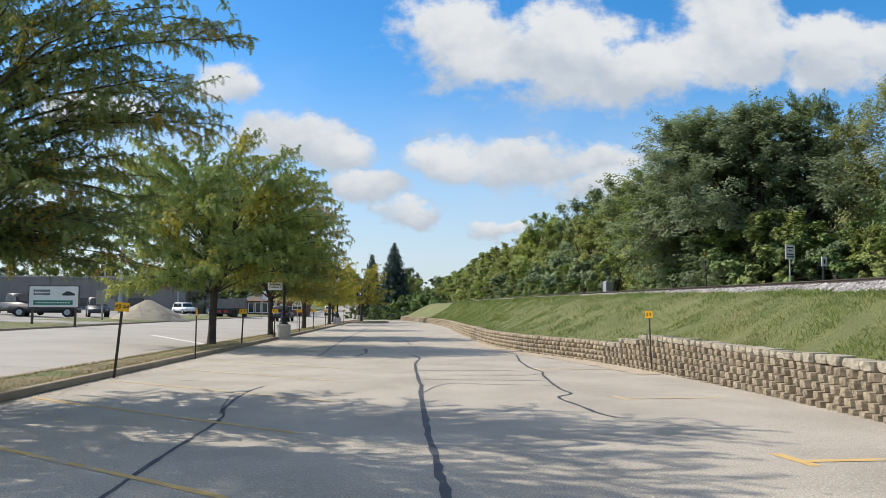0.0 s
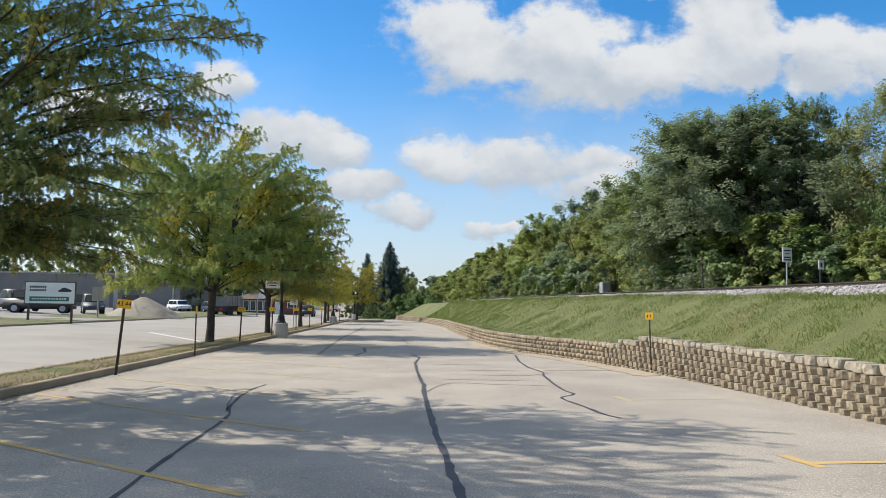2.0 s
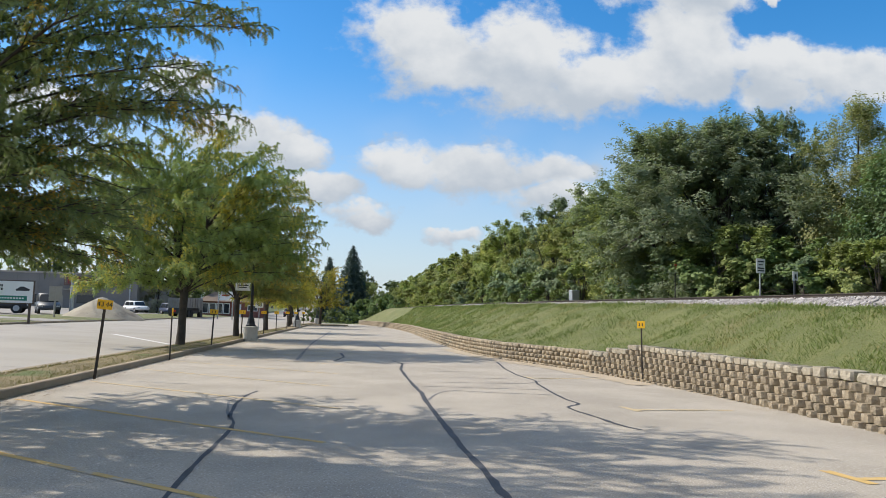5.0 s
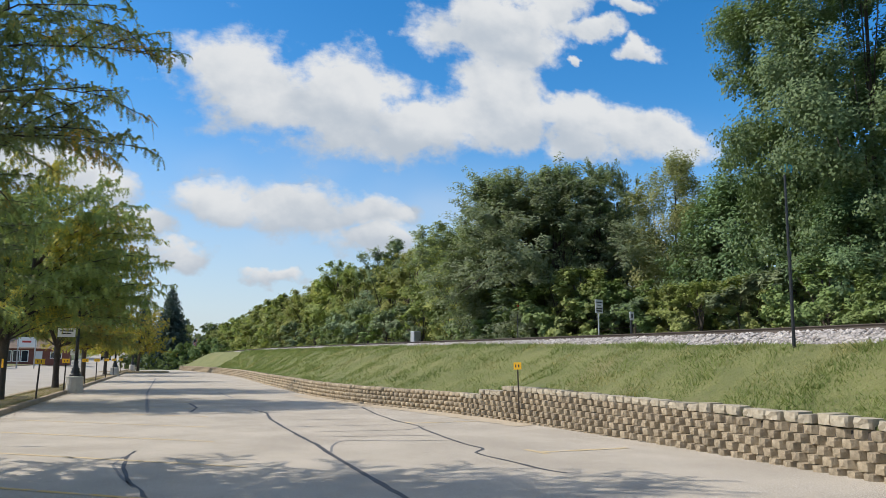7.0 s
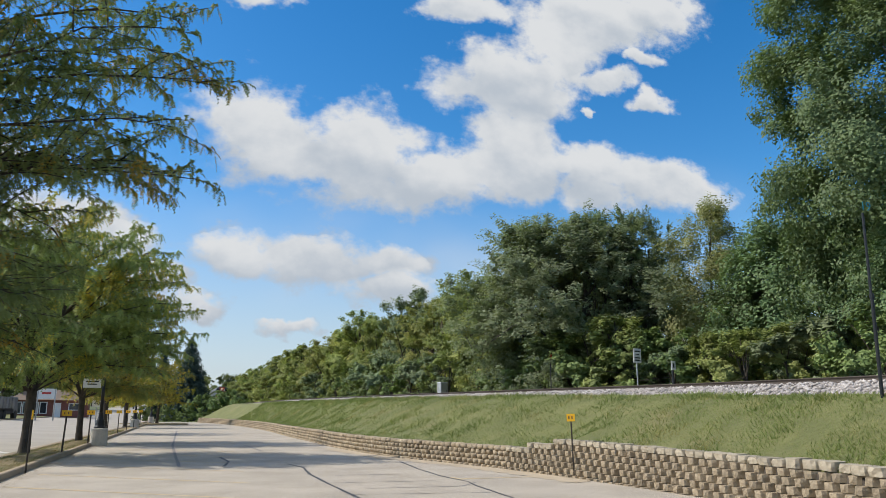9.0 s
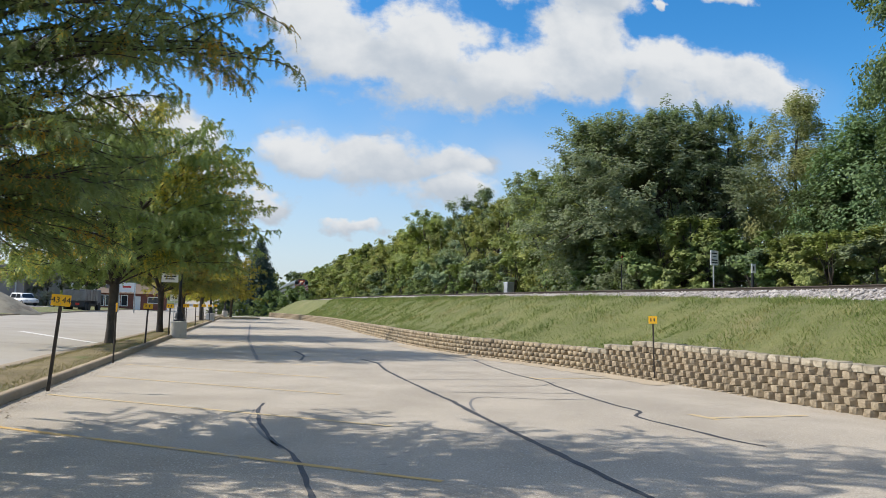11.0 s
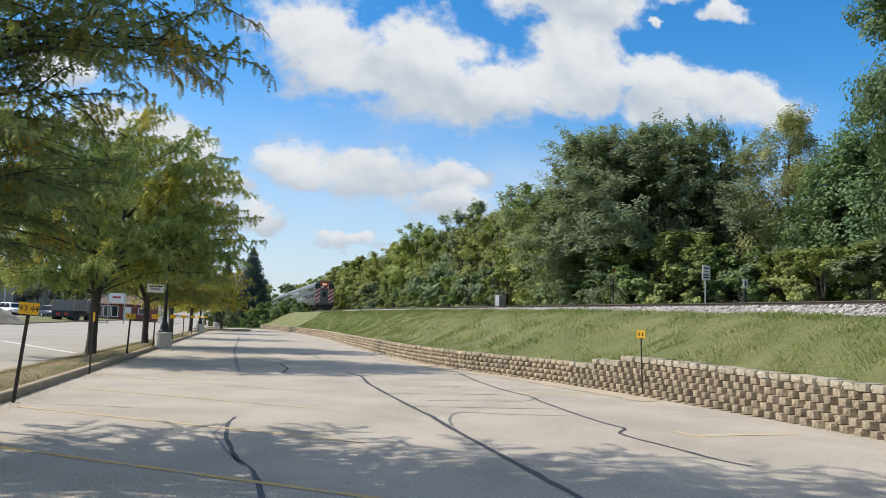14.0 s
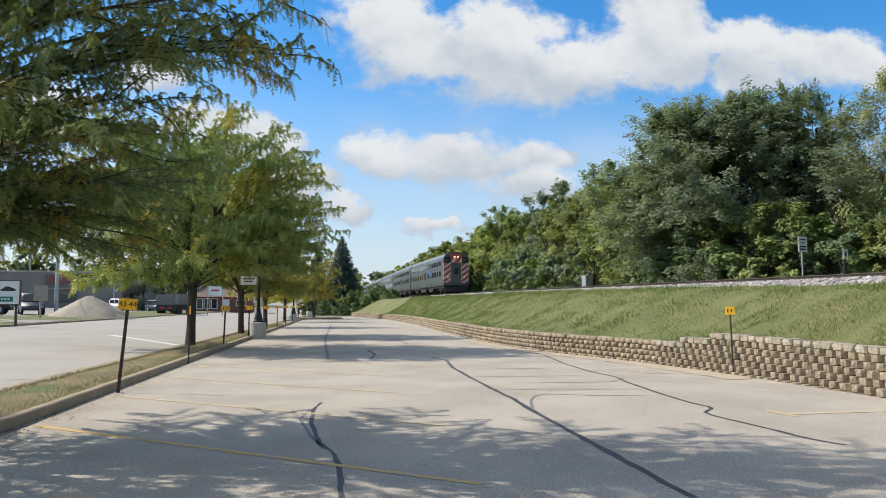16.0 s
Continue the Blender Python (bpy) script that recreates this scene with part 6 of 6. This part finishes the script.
            part("cab_window", box(bmesh.new(), sgn * 1.08 - 0.40, f - 0.15, 3.56, sgn * 1.08 + 0.40, f - 0.05, 4.24, 0.14), GLASS, ob, "dark cab window with rounded corners")
            part("marker_light", box(bmesh.new(), sgn * 0.98 - 0.09, f - 0.17, 1.85, sgn * 0.98 + 0.09, f - 0.145, 2.03), MARKER, ob)
            part("step", box(bmesh.new(), sgn * 1.2 - 0.25, f - 0.2, 0.5, sgn * 1.2 + 0.25, f, 0.9, 0.03), UNDER, ob)
        door = part("end_door", box(bmesh.new(), -0.45, f - 0.10, 1.15, 0.45, f - 0.062, 3.25, 0.02), STAINLESS, ob)
        part("pane", box(bmesh.new(), -0.26, f - 0.112, 2.25, 0.26, f - 0.101, 3.0), GLASS, door)
        part("door_frame", box(bmesh.new(), -0.60, f - 0.13, 3.28, 0.60, f - 0.06, 3.45, 0.02), STAINLESS, ob)
        for sgn in (-1, 1):
            part("door_frame", box(bmesh.new(), sgn * 0.53 - 0.06, f - 0.13, 1.1, sgn * 0.53 + 0.06, f - 0.06, 3.28, 0.02), STAINLESS, ob)
        top = part("headlight_panel", box(bmesh.new(), -0.70, f - 0.16, 3.55, 0.70, f - 0.05, 4.62, 0.04), STRIPE_RED, ob, "red headlight panel")
        for sgn in (-1, 1):
            part("headlight", rod(bmesh.new(), (sgn * 0.19, f - 0.20, 4.25), (sgn * 0.19, f - 0.161, 4.25), 0.10, 0.10, 14), HEADLIGHT, top, "lit headlight")
        bm = bmesh.new()
        bm.faces.new([bm.verts.new((x, f - 0.162, z)) for x, z in ((-0.68, 3.6), (-0.25, 3.6), (0.1, 4.1), (-0.3, 4.1))])
        bm.faces.new([bm.verts.new((x, f - 0.162, z)) for x, z in ((0.25, 3.6), (0.68, 3.6), (0.68, 4.1), (0.6, 4.1))])
        part("stripe", bm, STRIPE_WHITE, top)
        part("pilot", box(bmesh.new(), -1.2, f - 0.25, 0.22, 1.2, f + 0.1, 0.72, 0.04), UNDER, ob)
    return ob


cab_car = rail_car(True)
coaches = [rail_car(False)]
for k in range(4):
    coaches.append(copy_thing(coaches[0], Matrix.Identity(4)))


def car_pose(y_mid):
    """A rail car on the track, its middle at y_mid."""
    a, b = y_mid - 9.0, y_mid + 9.0
    pa = Vector((float(track_x(a)), a, float(track_z(a))))
    pb = Vector((float(track_x(b)), b, float(track_z(b))))
    mid, d = (pa + pb) / 2, pb - pa
    return pose(mid.x, mid.y, mid.z, math.degrees(math.asin(d.z / d.length)), 0, -math.degrees(math.atan2(d.x, d.y)))


# ---- far trees ----
def build_far_trees():
    rng = random.Random(3)
    dull = leaf_material("far_leaves", (0.08, 0.11, 0.055), (0.18, 0.21, 0.10), None, through=0.3)
    one = tree("tree", "rounded green tree far behind the buildings", 51, 10.0, 1.5, 4.6, 46, 4000, 0.5, dull, 0.25, "distant trees")
    two = tree("tree", "broad dull green tree in the distance", 52, 8.5, 1.2, 4.8, 46, 4000, 0.5, WOOD_MID, 0.25, "distant trees")
    spots = []
    x = -150.0
    while x < -30:
        spots.append((x, 178 + rng.uniform(-12, 18), rng.uniform(0.85, 1.15)))
        x += rng.uniform(4.5, 7)
    # beside and beyond the spruces
    spots += [(-17, 160, 0.9), (-15, 185, 0.95), (-12, 172, 0.7), (-14, 230, 1.0), (-18, 260, 1.1), (-12, 290, 1.1), (-22, 300, 1.2), (-30, 250, 1.1), (-34, 200, 0.95), (-26, 185, 0.9), (-45, 165, 0.8), (6, 390, 1.75), (11, 420, 1.9), (3.5, 350, 1.6), (8, 335, 1.45), (-9.5, 352, 1.6), (-9.0, 372, 1.7), (5, 410, 1.9), (-11, 335, 1.5), (-16, 350, 1.6), (-22, 345, 1.5), (-12, 390, 1.75), (14, 370, 1.7), (-30, 340, 1.2), (-42, 300, 1.2)]
    # shade trees across the road
    spots += [(-33, 132, 0.75), (-30, 140, 0.8), (-47, 140, 0.7), (-20, 150, 0.8)]
    # none of them stands on the road
    spots = [(float(road_far_x(y)) - 5.0 if road_far_x(y) - 4 < x < road_x(y) + 1 else x, y, s) for x, y, s in spots]
    for ob, (x, y, s) in zip((one, two), spots):
        ob.matrix_basis = grown(None, x, y, float(min(left_z(x), 3.2) + hill(x, y)) - 0.15, 40, s)
    for x, y, s in spots[2:]:
        copy_thing(rng.choice((one, two)), grown(None, x, y, float(min(left_z(x), 3.2) + hill(x, y)) - 0.15, rng.uniform(0, 360), s))
    brush = tree("bush", "large green bush at the foot of the railway bank", 53, 4.0, 0.0, 2.5, 44, 7500, 0.24, BUSH_LEAF, 0.08, "bushes at the end of the car park")
    brush.matrix_basis = grown(None, -0.9, 127, 0.0, 20, 1.25)
    for x, y, s in ((-4.2, 131, 0.85), (-9.5, 128, 0.5), (-12.5, 124, 0.45), (-6.5, 125, 0.4), (1.5, 135, 0.9), (-3.5, 120, 0.3)):
        copy_thing(brush, grown(None, x, y, 0.0, rng.uniform(0, 360), s))
    low = tree("bush", "low green shrub beside the billboard", 54, 1.2, 0.0, 0.9, 16, 2500, 0.12, BUSH_LEAF, 0.03, "shrubs across the road")
    low.matrix_basis = pose(-27.6, 48.0, float(left_z(-27.6)) - 0.05)
    grey = leaf_material("greyish_leaves", (0.16, 0.15, 0.11), (0.27, 0.25, 0.18), None, through=0.25)
    pale = tree("bush", "greyish rounded shrub near the workshop", 55, 4.6, 0.2, 3.2, 40, 3500, 0.28, grey, 0.1, "shrubs across the road")
    pale.matrix_basis = pose(-36.0, 122, 0.9)
    # an island with a kerb at the end of the car park
    bm = bmesh.new()
    box(bm, -13.2, 96.0, -0.05, -5.6, 100.5, 0.15, 0.04)
    island = part("kerb_4", bm, KERB, None)
    tagged(island, "low concrete kerb round a planted island", "kerb", "", "structure")
    bm = box(bmesh.new(), -13.0, 96.2, 0.1, -5.8, 100.3, 0.17, 0.02)
    tagged(part("island_grass", bm, DRY, None), "dry grass in the planted island", "grass", "", "structure")


build_far_trees()


# ---- the block wall ----
def block_mesh(seed, width, height, depth, rough, taper):
    """A split-face block: front towards -x, tapered sides, an uneven face."""
    rng = random.Random(seed)
    bm = bmesh.new()
    ny, nz = 3, 2
    grid = []
    for j in range(nz + 1):
        row = []
        for i in range(ny + 1):
            y, z = (i / ny - 0.5), j / nz
            edge = 1.0 if 0 < i < ny else 0.0
            push = -0.02 * edge + rng.uniform(-rough, rough)
            inset = taper if i in (0, ny) else 0.0
            row.append(bm.verts.new((push + (0.012 if j == 0 else 0.006 if j == nz else 0.0), y * (width - 2 * taper) + rng.uniform(-0.008, 0.008), z * height + (0.006 if j == 0 else -0.006 if j == nz else rng.uniform(-0.02, 0.02)))))
        grid.append(row)
    for j in range(nz):
        for i in range(ny):
            bm.faces.new((grid[j][i], grid[j + 1][i], grid[j + 1][i + 1], grid[j][i + 1]))
    half = width / 2 - 0.004
    cheek = 0.14 if taper > 0.05 else 0.05
    mids = {}
    for j in range(nz + 1):
        z = j / nz * height
        mids[j] = (bm.verts.new((cheek, -half, z)), bm.verts.new((cheek, half, z)))
    back = {j: (bm.verts.new((depth, -half * 0.85, j / nz * height)), bm.verts.new((depth, half * 0.85, j / nz * height))) for j in (0, nz)}
    for j in range(nz):
        bm.faces.new((mids[j][0], mids[j + 1][0], grid[j + 1][0], grid[j][0]))
        bm.faces.new((grid[j][ny], grid[j + 1][ny], mids[j + 1][1], mids[j][1]))
    bm.faces.new([back[nz][0]] + [back[nz][1], mids[nz][1]] + grid[nz][::-1] + [mids[nz][0]])
    bm.faces.new([back[0][1], back[0][0], mids[0][0]] + grid[0] + [mids[0][1]])
    bm.faces.new((back[0][0], back[nz][0], mids[nz][0], mids[1][0], mids[0][0]))
    bm.faces.new((back[nz][1], back[0][1], mids[0][1], mids[1][1], mids[nz][1]))
    bmesh.ops.recalc_face_normals(bm, faces=bm.faces)
    bmesh.ops.triangulate(bm, faces=bm.faces)
    me = bpy.data.meshes.new("block")
    bm.to_mesh(me)
    bm.free()
    return me


def build_wall():
    wall = thing("retaining_wall", "low retaining wall of tan split-face concrete blocks", "wall", "", None, "structure")
    ys = np.concatenate([rows(-40, 60, 0.8), rows(61, 118, 1.5)])
    # added dark sheet behind the blocks: its colour stands in for shade in the gaps
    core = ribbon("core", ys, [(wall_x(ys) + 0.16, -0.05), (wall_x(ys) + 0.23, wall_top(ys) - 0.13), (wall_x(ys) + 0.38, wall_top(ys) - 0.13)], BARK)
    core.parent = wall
    for key in ("kind",):
        del core[key]
    W, H, LOW = 0.31, 0.145, -0.07
    blocks = [block_mesh(k, W - 0.012 - 0.006 * (k % 3), H - 0.004, 0.32, 0.015, 0.066 + 0.01 * (k % 2)) for k in range(6)]
    caps = [block_mesh(20 + k, W * 0.95, 0.135, 0.36, 0.014, 0.03) for k in range(4)]
    for me in blocks:
        me.materials.append(BLOCK)
    slabs = [block_mesh(40 + k, 0.285 + 0.012 * k, 0.14 + 0.012 * k, 0.36, 0.02, 0.035) for k in range(4)]
    for me in caps + slabs:
        me.materials.append(CAP)
    rng = random.Random(8)
    # lengths along the wall
    ys = np.arange(-6, 117, 0.05)
    dist = np.r_[0, np.cumsum(np.hypot(np.diff(ys), np.diff(wall_x(ys))))]
    far_v, far_f, base = [], [], 0
    for course in range(7):
        s = (course % 2) * W / 2
        while s < dist[-1]:
            y = float(np.interp(s, dist, ys))
            top = float(wall_top(y) + dip(y))
            n = int(round((top - 0.1 - LOW) / H))
            if course > n:
                s += W
                continue
            cap = course == n
            turn = math.degrees(math.atan2(-(float(wall_x(y + 0.2)) - float(wall_x(y - 0.2))), 0.4))
            x = float(wall_x(y)) + 0.043 * course - 0.085 - (0.03 if cap else 0.0)
            loose = cap and y < 13.2
            me = rng.choice(slabs if loose else caps if cap else blocks)
            jut = rng.gauss(0, 0.022 if cap else 0.012)
            tilt = rng.gauss(0, 1.2 if cap else 0.7)
            lift = 0.0
            if loose:
                # the last stretch has heavy loose cap stones
                s += rng.uniform(0.02, 0.06)
                jut, turn, lift = jut + rng.uniform(-0.05, 0.09), turn + rng.uniform(-10, 10), rng.uniform(0, 0.015)
                tilt += rng.uniform(-2, 2)
            m = pose(x + jut, y, LOW - float(dip(y)) + course * H + lift, tilt, rng.gauss(0, 0.8), turn + rng.gauss(0, 3.5 if cap else 1.5))
            if 8.6 < y < 23.4:
                ob = new("cap_block" if cap else "block", me)
                ob.parent, ob.matrix_basis = wall, m
            else:
                co = np.array([m @ v.co for v in me.vertices])
                far_v.append(co)
                far_f.append(np.array([p.vertices[:] for p in me.polygons]) + base)
                base += len(co)
            s += W
    tagged(raw("distant_blocks", np.concatenate(far_v), np.concatenate(far_f), BLOCK_FAR, wall), "", "", "", "stuff")


BLOCK_FAR = material("split_face_block_far", (0.225, 0.178, 0.118), (0.42, 0.345, 0.24), 2.2, 0.92, 0, 1.0, 18.0, (0.20, 0.17, 0.125), 2.5, 0.60, island=0.35, bump_size=0.03)
build_wall()


def motions():
    """The train comes down the track; two cars drive off along the road."""
    times = [0, 1, 2, 3, 4, 5, 6, 7, 8, 9, 10, 11, 12, 13, 14, 15, 16]
    for k, ob in enumerate([cab_car] + coaches):
        walk(ob, [(t, car_pose(91.0 + 18.0 * (16 - t) + CAR_LEN / 2 + k * (CAR_LEN + CAR_GAP))) for t in times])

    def drive(y):
        x = float(np.interp(y, [60, 86, 106, 130, 170, 230, 330], [-15.8, -16.7, -17.4, -18.6, -20.8, -23.5, -27.0]))
        return pose(x, y, float(left_z(x) + hill(x, y)) + 0.012, 0, 0, 182.0)

    walk(road_car, [(t, drive(86.0 + 14.6 * t)) for t in times])
    walk(road_van, [(t, drive(150.0 + 11.5 * t)) for t in times])


motions()
